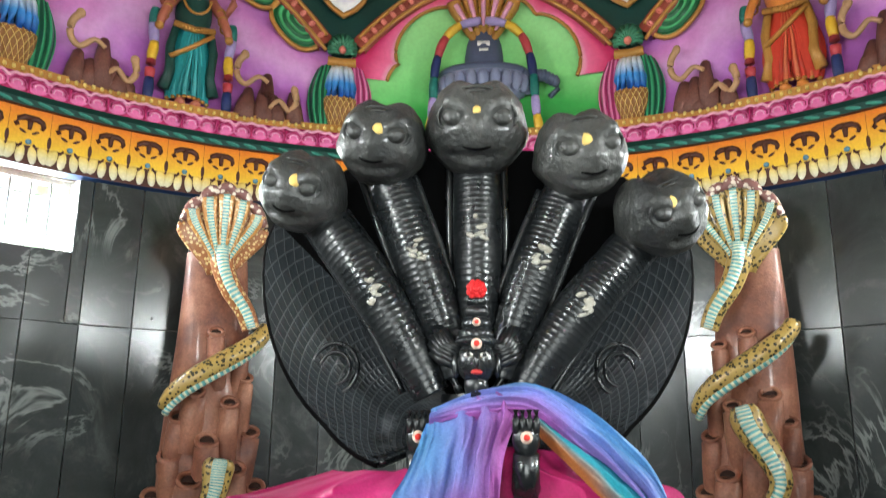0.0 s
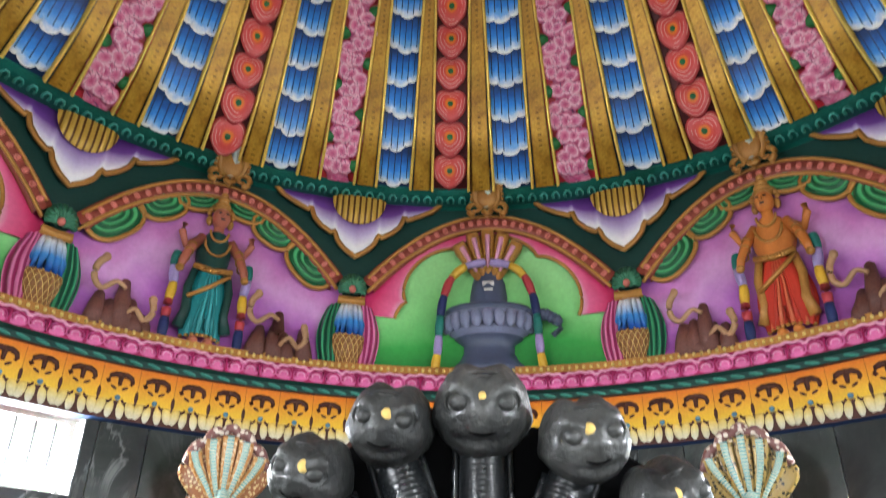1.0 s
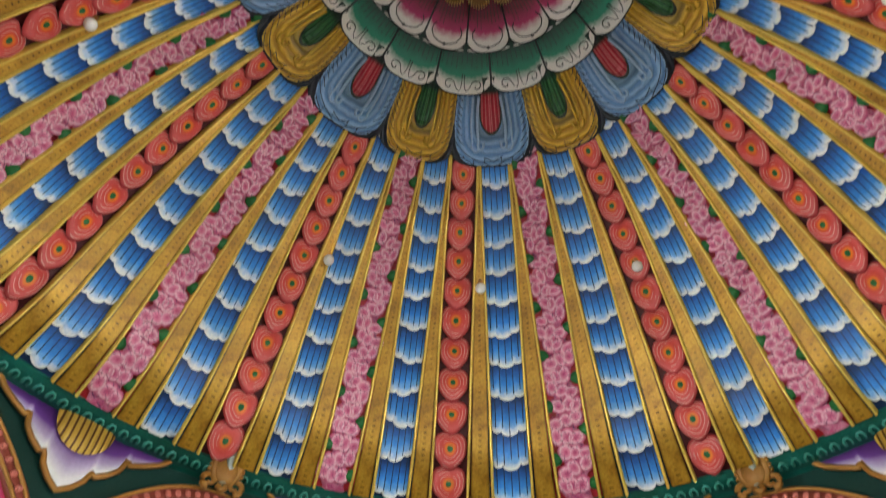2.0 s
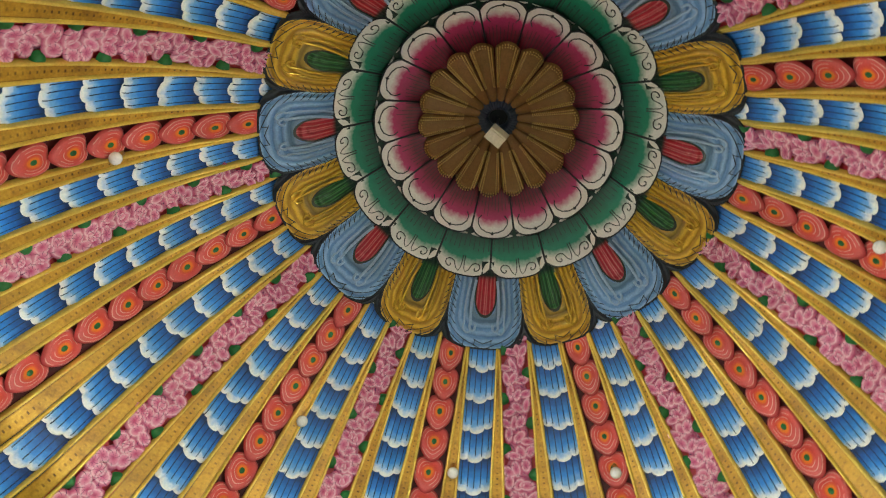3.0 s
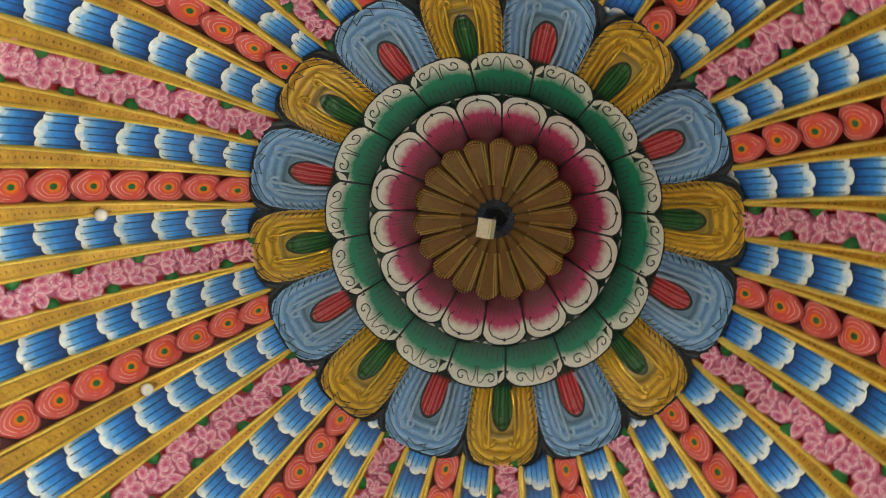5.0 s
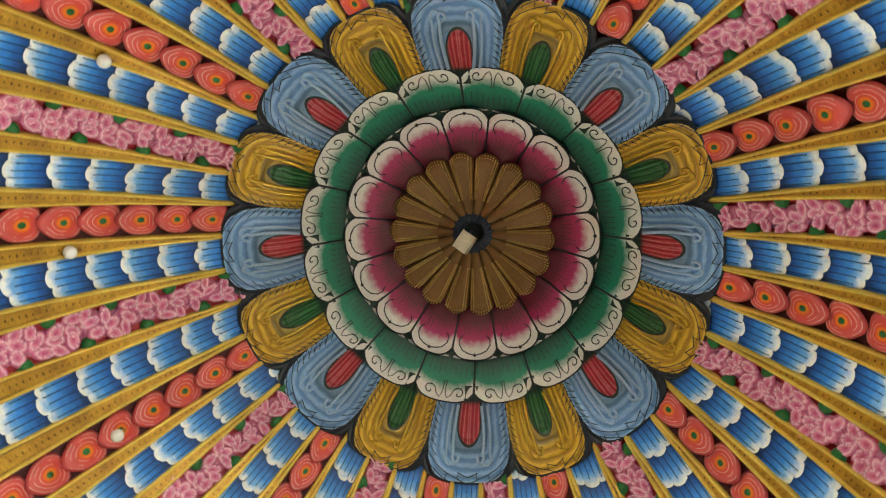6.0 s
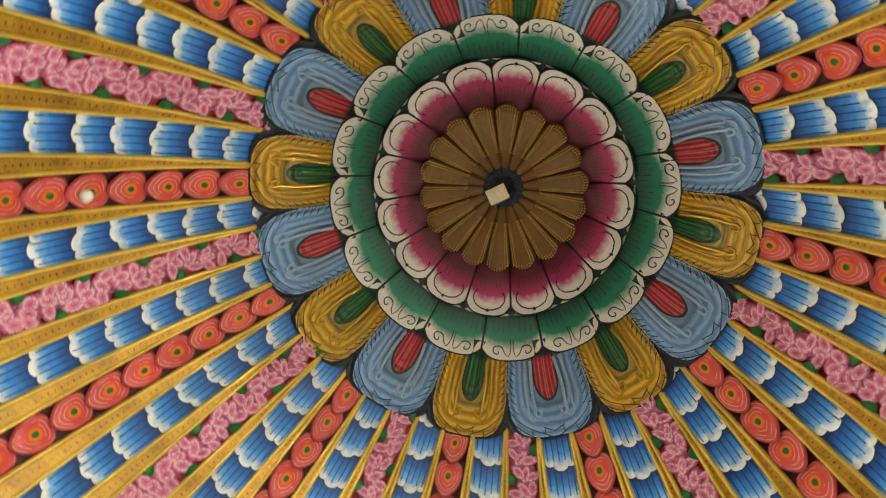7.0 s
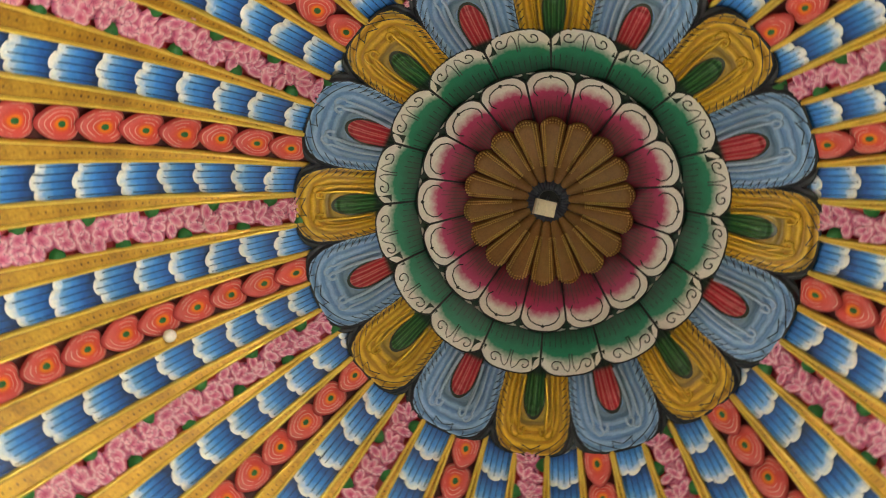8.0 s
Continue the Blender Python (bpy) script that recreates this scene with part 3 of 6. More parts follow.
for k in range(16):
    ob = new("petal", petals[k % 2])
    ob.parent = medallion
    ob.matrix_basis = pose(0, 0, 0, 0, 0, 61 + 22.5 * k)

# two rings of scallops, each overhanging the next ring outwards
SCALLOPS = ((1.02, 1.435, 8.5, 8.235, 0.085), (0.66, 1.1, 8.62, 8.425, 0.08))


def scallop_z(ring, s, b):
    _, _, z0, z1, _ = SCALLOPS[ring]
    return z0 + (z1 - z0) * b ** 1.15 - 0.022 * (1 - s * s) + 0.022 * abs(s) ** 6


def scallop(ring, paint):
    r0, r1, _, z1, corner = SCALLOPS[ring]
    m = Mesh()
    m.grid(wedge(11.15, r0, r1, corner, 3.8, lambda s, b, r: scallop_z(ring, s, b)), 18, 12, 0)
    m.grid(wedge(11.15, r1, r1 - 0.02, corner, 3.8, lambda s, b, r: scallop_z(ring, s, 1.0) + 0.09 * b), 18, 2, 0, False, lambda a, b: (a, 1.0))

    def on(x, k, r=r0):
        """A point on the face at x degrees and the share k outwards."""
        s = x / 11.15
        rim = r1 - corner * abs(s) ** 3.8
        return pol(x, r0 + (rim - r0) * k, scallop_z(ring, s, k) - 0.003 - Z_M)
    if ring == 0:
        for side in (-1, 1):
            # a scroll that curls in at the outer corner, and its long tail
            pts = [on(side * (5.4 + 2.5 * (1 - t / 11) * math.cos(-2.4 + 0.62 * t)), 0.85 + 0.115 * (1 - t / 11) * math.sin(-2.4 + 0.62 * t)) for t in range(11)]
            m.tube(pts, 0.0055, 1, 5)
            m.tube([on(side * x, k) for x, k in ((3.6, 0.78), (2.6, 0.88), (1.4, 0.93), (0.7, 0.86), (0.45, 0.74), (0.5, 0.62))], 0.0042, 1, 5)
    else:
        arch = [on(x, k) for x, k in ((-6.8, 0.58), (-8.2, 0.68), (-8.0, 0.78), (-6.0, 0.85), (-3.0, 0.885), (-1.0, 0.895), (0, 0.93), (1.0, 0.895), (3.0, 0.885), (6.0, 0.85), (8.0, 0.78), (8.2, 0.68), (6.8, 0.58))]
        m.tube(arch, 0.0055, 1, 5)
        m.blob(on(0, 0.905), (0.018, 0.012, 0.006), 1, 8, 5)
    rim = [on(11.1 * q, 1.0) + Vector((0, 0, 0.006)) for q in np.linspace(-1, 1, 31)]
    m.tube([on(-11.15, 0.05), on(-11.15, 0.5), *rim, on(11.15, 0.5), on(11.15, 0.05)], 0.008, 1, 5)
    return m.data("scallop", [paint, ink])


outer, inner = scallop(0, green_scallop), scallop(1, magenta_scallop)
for k in range(16):
    ob = new("scallop", outer)
    ob.parent = medallion
    ob.matrix_basis = pose(0, 0, 0, 0, 0, 60 + 22.5 * k + 11.25)
    ob = new("scallop", inner)
    ob.parent = medallion
    ob.matrix_basis = pose(0, 0, 0, 0, 0, 60 + 22.5 * k)


def lobe_pt(a, b):
    s = 2 * a - 1
    return pol(9.95 * s * (1 - 0.04 * b), 0.17 + 0.56 * b - 0.06 * s * s * b, 8.655 - 0.09 * b - 0.06 * math.sqrt(max(0.0, 1 - s * s)) * (0.35 + 0.65 * b) + (0.06 if b > 0.99 else 0) - Z_M)


lobe = Mesh()
lobe.grid(lobe_pt, 14, 14, 0)
for k in range(20):
    t = 0.28 + 0.68 * k / 19
    for a in (0.1, 0.2, 0.8, 0.9):
        lobe.blob(lobe_pt(a, t) + Vector((0, 0, -0.002)), (0.009, 0.009, 0.008), 1, 5, 3)
for k in range(9):
    for b in (0.93, 0.97):
        lobe.blob(lobe_pt(0.1 + 0.1 * k, b) + Vector((0, 0, -0.002)), (0.008, 0.008, 0.007), 1, 5, 3)
lobe_data = lobe.data("lobe", [brown_lobe, plain("dull_gold_dot_paint", (0.62, 0.4, 0.12), 0.4)])
for k in range(18):
    ob = new("lobe", lobe_data)
    ob.parent = medallion
    ob.matrix_basis = pose(0, 0, 0, 0, 0, 7 + 20 * k)
hub = Mesh()
hub.grid(lambda a, b: pol(360 * a, 0.205 - 0.12 * math.sin(b * math.pi * 0.62) ** 1.2, 8.66 - 0.09 * math.sin(math.pi * b) + 0.12 * b + 0.004 * math.cos(36 * 2 * math.pi * a) - Z_M), 144, 8, 0, True)
hub.make("hub", [hub_blue], medallion, "dark blue ribbed ring with a black hole")
well = Mesh()
well.grid(lambda a, b: pol(360 * a, 0.1 * (1 - b) + 0.001, 8.75 - Z_M), 24, 1, 0, True)
well.make("well", [ink], medallion)
backing = Mesh()
backing.grid(lambda a, b: pol(360 * a, 1.6 * b + 0.09, float(np.interp(1.6 * b + 0.09, (0, 0.75, 1.1, 1.7), (8.72, 8.66, 8.53, 8.17))) - Z_M), 64, 10, 0, True)
backing.make("backing", [dark_back], medallion)

lamp_box = new("ceiling_hook_box")
lamp_box.location = (0.0, 0.02, 8.26)
tagged(lamp_box, "small cream ceramic lamp holder hanging from the hub", "lamp holder")
bx = Mesh()
turn = Euler((0.25, 0.2, 0.5)).to_matrix()
bx.box((0, 0, 0), (0.165, 0.125, 0.09), 0, turn)
bx.box(turn @ Vector((0, 0, -0.05)), (0.13, 0.095, 0.016), 0, turn)
bx.make("holder", [cream], lamp_box, smooth=False)
st = Mesh()
st.tube([(0, 0, 0.03), (0.0, 0.0, 0.48)], 0.012, 0, 8)
st.make("stem", [hub_blue], lamp_box)

# round white bulbs fixed to the ribs
bulb_glass = plain("white_frosted_bulb", (0.9, 0.89, 0.87), 0.25)
bulb = Mesh()
bulb.blob((0, 0, -0.055), (0.05, 0.05, 0.052), 0, 16, 10)
cap = Mesh()
cap.tube([(0, 0, -0.025), (0, 0, 0.06)], 0.022, 0, 10)
first = None
for ang, r in ((57.8, 2.9), (87.3, 2.85), (116.9, 2.85), (175.1, 2.87), (-1.8, 2.87)):
    at = Matrix.Translation(on_dome(ang, r, 0.07))
    if first is None:
        first = new("ceiling_bulb")
        first.matrix_basis = at
        tagged(first, "round frosted white bulb fixed to a dome rib", "light bulb", "bulbs round the dome")
        bulb.make("globe", [bulb_glass], first)
        cap.make("cap", [gold_trim], first, "brass cap")
    else:
        copy_thing(first, at)
# ---------------------------------------------------------------- cornice
def z_ramp(name, stops, rough=0.4, line=None):
    """Paint that is graded over the height of its piece; stops in metres from the piece's middle."""
    m = Mat(name, rough, coat=0.08)
    sep = m.t.nodes.new("ShaderNodeSeparateXYZ")
    m.t.links.new(m.pos(), sep.inputs[0])
    lo, hi = stops[0][0], stops[-1][0]
    f = m.math("MULTIPLY", m.math("SUBTRACT", m.math("ADD", sep.outputs[2], m.math("MULTIPLY_ADD", m.noise(18, 2), 0.04, -0.02)), lo), 1 / (hi - lo))
    return m.done(m.ramp(f, [((p - lo) / (hi - lo), c) for p, c in stops]), wear=0.2)


fringe_paint = z_ramp("orange_yellow_white_fringe_paint", [(-0.2, (0.66, 0.63, 0.52)), (-0.13, (0.72, 0.6, 0.26)), (-0.06, (0.78, 0.48, 0.03)), (0.08, (0.75, 0.3, 0.015)), (0.2, (0.68, 0.16, 0.012))])
brown_ground = plain("dark_brown_ground", (0.07, 0.02, 0.012), 0.5)
dot_blue = plain("grey_blue_paint", (0.12, 0.25, 0.34), 0.4)
pink_band = plain("deep_magenta_paint", (0.38, 0.018, 0.11), 0.42)
pink_petal = plain("rose_pink_paint", (0.64, 0.13, 0.32), 0.38, coat=0.1)
pink_light = plain("pale_pink_paint", (0.76, 0.35, 0.5), 0.4)
lilac = plain("lilac_paint", (0.28, 0.14, 0.38), 0.45)
mint = plain("mint_green_paint", (0.06, 0.26, 0.2), 0.4)

cornice = new("cornice")
tagged(cornice, "painted plaster cornice with yellow leaf fringe and pink petals", "cornice", kind="structure")
body = Mesh()
section = [(R_WALL + 0.02, 3.13), (4.2, 3.15), (4.2, 3.545), (4.15, 3.55), (4.15, 3.6), (4.1, 3.62), (4.11, 3.745), (4.15, 3.755), (4.13, 3.765), (4.13, 3.83), (4.36, 3.85)]
for k in range(len(section) - 1):
    (ra, za), (rb, zb) = section[k], section[k + 1]
    mi = (3, 0, 0, 1, 1, 2, 2, 2, 4, 4)[k]
    body.grid(lambda a, b: pol(360 * a, ra + (rb - ra) * b, za + (zb - za) * b), 198, 1, mi, True)
body.make("band", [brown_ground, dark_green, pink_band, blue_ground, gold_trim], cornice)

N_F = 99
fr = Mesh()
Z_F = 3.36


def wall_pt(s, h, d, r=4.2, z=Z_F):
    """s metres to the right along the wall, h up, d out of it; round angle 0, from the piece's middle."""
    return pol(-math.degrees(s / r), r - d, z + h) - Vector((r, 0, z))


def flat_blob(mesh, s, h, rs, rh, d, tilt=0.0, mi=0, r=4.2, z=Z_F, nu=10, thick=0.02):
    ct, st_ = math.cos(tilt), math.sin(tilt)

    def fn(a, b):
        x, y = rs * b * math.cos(2 * math.pi * a), rh * b * math.sin(2 * math.pi * a)
        return wall_pt(s + x * ct - y * st_, h + x * st_ + y * ct, d + thick * math.sqrt(max(0, 1 - b ** 7)), r, z)
    mesh.grid(fn, nu, 3, mi, True)


for k, x in enumerate((-0.1, -0.037, 0.037, 0.1)):
    flat_blob(fr, x * 1.05, -0.125 - 0.012 * (k in (1, 2)), 0.036 - 0.006 * (k in (1, 2)), 0.068, 0.004, x * 2.4, thick=0.016)
fr.grid(lambda a, b: wall_pt(-0.132 + 0.264 * a, -0.075 + 0.265 * b, 0.012), 4, 6, 0)
fr.grid(lambda a, b: wall_pt(-0.132 + 0.264 * a, -0.075, 0.012 * b), 4, 1, 0)
for sgn in (-1, 1):
    # brown cut-outs: a drooping T and a lens between the trees
    fr.tube([wall_pt(sgn * s, h, 0.012) for s, h in ((0.0, 0.115), (0.04, 0.118), (0.075, 0.1), (0.088, 0.07), (0.075, 0.05))], lambda q: 0.026 - 0.01 * q, 2, 6)
    flat_blob(fr, sgn * 0.132, -0.03, 0.014, 0.05, 0.011, 0, 2, thick=0.004)
    flat_blob(fr, sgn * 0.045, -0.085, 0.011, 0.03, 0.011, sgn * 0.3, 2, thick=0.004)
    flat_blob(fr, sgn * 0.04, 0.02, 0.03, 0.012, 0.011, sgn * 0.5, 2, thick=0.004)
fr.tube([wall_pt(0, 0.12, 0.012), wall_pt(0, 0.035, 0.012)], lambda q: 0.024 - 0.01 * q, 2, 6)
flat_blob(fr, 0, -0.055, 0.021, 0.021, 0.026, 0, 1)
fr_data = fr.data("fringe_leaf", [fringe_paint, dot_blue, brown_ground])
pk = Mesh()
for sgn in (-1, 1):
    flat_blob(pk, sgn * 0.07, -0.012, 0.072, 0.052, 0.0, sgn * 0.25, 0, 4.1, 3.685, 12, thick=0.013)
    for rs, rh, mi in ((0.05, 0.036, 3), (0.03, 0.02, 1)):
        pk.tube([wall_pt(sgn * 0.07 + rs * math.cos(a), -0.016 + rh * math.sin(a), 0.014, 4.1, 3.685) for a in np.linspace(-0.5, 3.64, 11)], 0.0055, mi, 5)
pk.tube([wall_pt(0, -0.06, 0.02, 4.1, 3.685), wall_pt(0, 0.03, 0.025, 4.1, 3.685)], 0.008, 3, 5)
pk.tube([wall_pt(0.14 * math.cos(a), 0.02 + 0.036 * math.sin(a) + 0.006 * math.sin(9 * a), 0.01, 4.1, 3.685) for a in np.linspace(0, math.pi, 25)], 0.011, 2, 6)
pk.tube([wall_pt(0.1 * math.cos(a), 0.014 + 0.022 * math.sin(a), 0.012, 4.1, 3.685) for a in np.linspace(0, math.pi, 15)], 0.005, 3, 5)
pk_data = pk.data("petal", [pink_petal, pink_light, pink_light, pink_band])
for k in range(N_F):
    ang = 122.82 + 360 / N_F * k
    ob = new("fringe_leaf", fr_data)
    ob.parent = cornice
    ob.matrix_basis = pose(0, 0, 0, 0, 0, ang) @ Matrix.Translation((4.2, 0, Z_F))
    ob = new("petal", pk_data)
    ob.parent = cornice
    ob.matrix_basis = pose(0, 0, 0, 0, 0, ang + 0.9) @ Matrix.Translation((4.1, 0, 3.685))
beads = Mesh()
for k in range(450):
    beads.blob(pol(0.8 * k, 4.125, 3.797), (0.015, 0.017, 0.017), 0, 6, 4)
tagged(beads.make("bead_row", [plain("pale_gold_bead_paint", (0.68, 0.5, 0.14), 0.4)], cornice), kind="stuff")
lf = Mesh()
lf.grid(lambda a, b: pol(math.degrees(0.055 * b * math.cos(2 * math.pi * a) / 4.13), 4.145 - 0.02 * (1 - b * b), 3.575 + 0.014 * b * math.sin(2 * math.pi * a) + 0.012 * b * math.cos(2 * math.pi * a)) - Vector((4.14, 0, 3.575)), 8, 3, 0, True)
lf_data = lf.data("leaf", [mint])
for k in range(198):
    ob = new("leaf", lf_data)
    ob.parent = cornice
    ob.matrix_basis = pose(0, 0, 0, 0, 0, 360 / 198 * k) @ Matrix.Translation((4.14, 0, 3.575))

# ---------------------------------------------------------------- band of teal scrolls at the dome's foot
foot = new("dome_foot_band")
tagged(foot, "teal green moulding of small curled leaves round the dome", "moulding", kind="structure")
fb = Mesh()
fsec = [(4.4, 5.46), (4.26, 5.485), (4.2, 5.48), (4.1, 5.505), (4.05, 5.53), (4.05, 5.62)]
for k in range(len(fsec) - 1):
    (ra, za), (rb, zb) = fsec[k], fsec[k + 1]
    fb.grid(lambda a, b: pol(360 * a, ra + (rb - ra) * b, za + (zb - za) * b), 180, 1, 0, True)
fb.make("band", [teal_paint], foot)
curl = Mesh()
curl.tube([pol(math.degrees(0.03 * math.cos(t) / 4.2), 4.15 - 0.04 * math.sin(t), 5.478 + 0.016 * math.sin(t)) - Vector((4.15, 0, 5.48)) for t in (-0.6, 0.3, 1.2, 2.1, 3.0, 3.9)], lambda q: 0.014 - 0.004 * q, 0, 5)
curl_data = curl.data("curl", [plain("sea_green_paint", (0.07, 0.34, 0.27), 0.4)])
for k in range(240):
    ob = new("curl", curl_data)
    ob.parent = foot
    ob.matrix_basis = pose(0, 0, 0, 0, 0, 1.5 * k) @ Matrix.Translation((4.15, 0, 5.48))

# ---------------------------------------------------------------- frieze of niches
R_F, H0 = 4.3, 3.80
A_MID, A_STEP, N_ARCH = 86.8, 360 / 11, 11


def NP(s, h, d=0.0):
    return pol(-math.degrees(s / R_F), R_F - d, h) - Vector((R_F, 0, H0))


def at_niche(k):
    return pose(0, 0, 0, 0, 0, A_MID + A_STEP * k) @ Matrix.Translation((R_F, 0, H0))


ground_ring = Mesh()
ground_ring.grid(lambda a, b: pol(360 * a, R_F + 0.02, 3.7 + 1.85 * b), 180, 2, 0, True)
tagged(ground_ring.make("wall_frieze", [dark_green]), "dark green plaster ground behind the painted niches", "wall", kind="structure")


def sheet_paint(name, stops, noise=0.12, rough=0.45):
    m = Mat(name, rough)
    u, v = m.uv()
    f = m.math("ADD", v, m.math("MULTIPLY_ADD", m.noise(2.2, 3), 2 * noise, -noise))
    return m.done(m.ramp(f, stops), wear=0.14, fine=30)


purple_sky = sheet_paint("purple_pink_sky_paint", [(0.0, (0.3, 0.06, 0.3)), (0.3, (0.42, 0.13, 0.47)), (0.55, (0.62, 0.32, 0.6)), (0.75, (0.52, 0.18, 0.45)), (1.0, (0.25, 0.06, 0.3))], 0.3)
green_sky = sheet_paint("green_sky_paint", [(0.0, (0.012, 0.13, 0.02)), (0.25, (0.05, 0.33, 0.06)), (0.5, (0.24, 0.62, 0.2)), (1.0, (0.38, 0.72, 0.3))], 0.1)
pink_curtain = sheet_paint("hot_pink_curtain_paint", [(0.0, (0.72, 0.42, 0.5)), (0.2, (0.68, 0.13, 0.26)), (0.7, (0.55, 0.03, 0.12)), (1.0, (0.45, 0.02, 0.1))], 0.05)
salmon = plain("salmon_arch_paint", (0.27, 0.055, 0.035), 0.42)
stud_red = plain("coral_stud_paint", (0.62, 0.18, 0.14), 0.38)


def ridged(name, dark, light, count):
    m = Mat(name, 0.38, coat=0.1)
    u, v = m.uv()
    w = m.math("SINE", m.math("MULTIPLY", m.math("ADD", v, m.math("MULTIPLY", m.noise(5, 1), 0.1)), count * 6.283))
    return m.done(m.mix(m.step(w, -0.6, 0.8), dark, light), wear=0.2, bump=0.5, depth=0.012, height=w)


green_fan = ridged("green_fan_leaf_paint", (0.008, 0.09, 0.03), (0.09, 0.4, 0.15), 4.2)
pink_drape = ridged("pink_drape_paint", (0.3, 0.02, 0.1), (0.68, 0.2, 0.38), 4)
green_drape = ridged("green_drape_paint", (0.006, 0.06, 0.03), (0.05, 0.28, 0.13), 4)


def arch_h(s):
    return 5.267 - 0.572 * s * s


def strip(mesh, path, half, d, mi, loop=False, profile=((-1, 0.0), (-1, 1.0), (1, 1.0), (1, 0.0)), thick=0.05):
    """A band along (s, h) points with a raised section."""
    n = len(path)
    pts = []
    for k in range(n):
        a, b = path[max(k - 1, 0)], path[min(k + 1, n - 1)]
        dx, dy = b[0] - a[0], b[1] - a[1]
        l = math.hypot(dx, dy) or 1
        pts.append((path[k], (-dy / l, dx / l)))

    def fn(a, b):
        (p, nn) = pts[round(a * (n - 1))]
        o, lift = profile[round(b * (len(profile) - 1))]
        return NP(p[0] + nn[0] * half * o, p[1] + nn[1] * half * o, d + thick * lift)
    mesh.grid(fn, n - 1, len(profile) - 1, mi)


def lumps(mesh, path, rad, d, mi, step, flat=0.7):
    """Beads at even steps along (s, h) points."""
    rest = 0.0
    for a, b in zip(path, path[1:]):
        l = math.hypot(b[0] - a[0], b[1] - a[1])
        q = rest
        while q < l:
            f = q / l
            mesh.blob(NP(a[0] + (b[0] - a[0]) * f, a[1] + (b[1] - a[1]) * f, d), (rad * flat, rad, rad), mi, 6, 4)
            q += step
        rest = q - l


stud_mesh = Mesh()
stud_mesh.grid(lambda a, b: Vector((-0.017 * math.sin(math.pi * b) ** 0.6, 0.026 * (1 if math.cos(2 * math.pi * a) > 0 else -1) * abs(math.cos(2 * math.pi * a)) ** 0.5 * math.sin(math.pi * b) ** 0.3, 0.034 * (1 if math.sin(2 * math.pi * a) > 0 else -1) * abs(math.sin(2 * math.pi * a)) ** 0.5 * math.sin(math.pi * b) ** 0.3)) if b < 0.5 else Vector((-0.017 * (1 - (2 * b - 1) ** 2), 0.026 * math.cos(2 * math.pi * a) * (2 - 2 * b), 0.034 * math.sin(2 * math.pi * a) * (2 - 2 * b))), 8, 4, 0, True)
stud_data = stud_mesh.data("stud", [stud_red])
ARCH = [(s, arch_h(s)) for s in np.linspace(-1.09, 1.09, 49)]


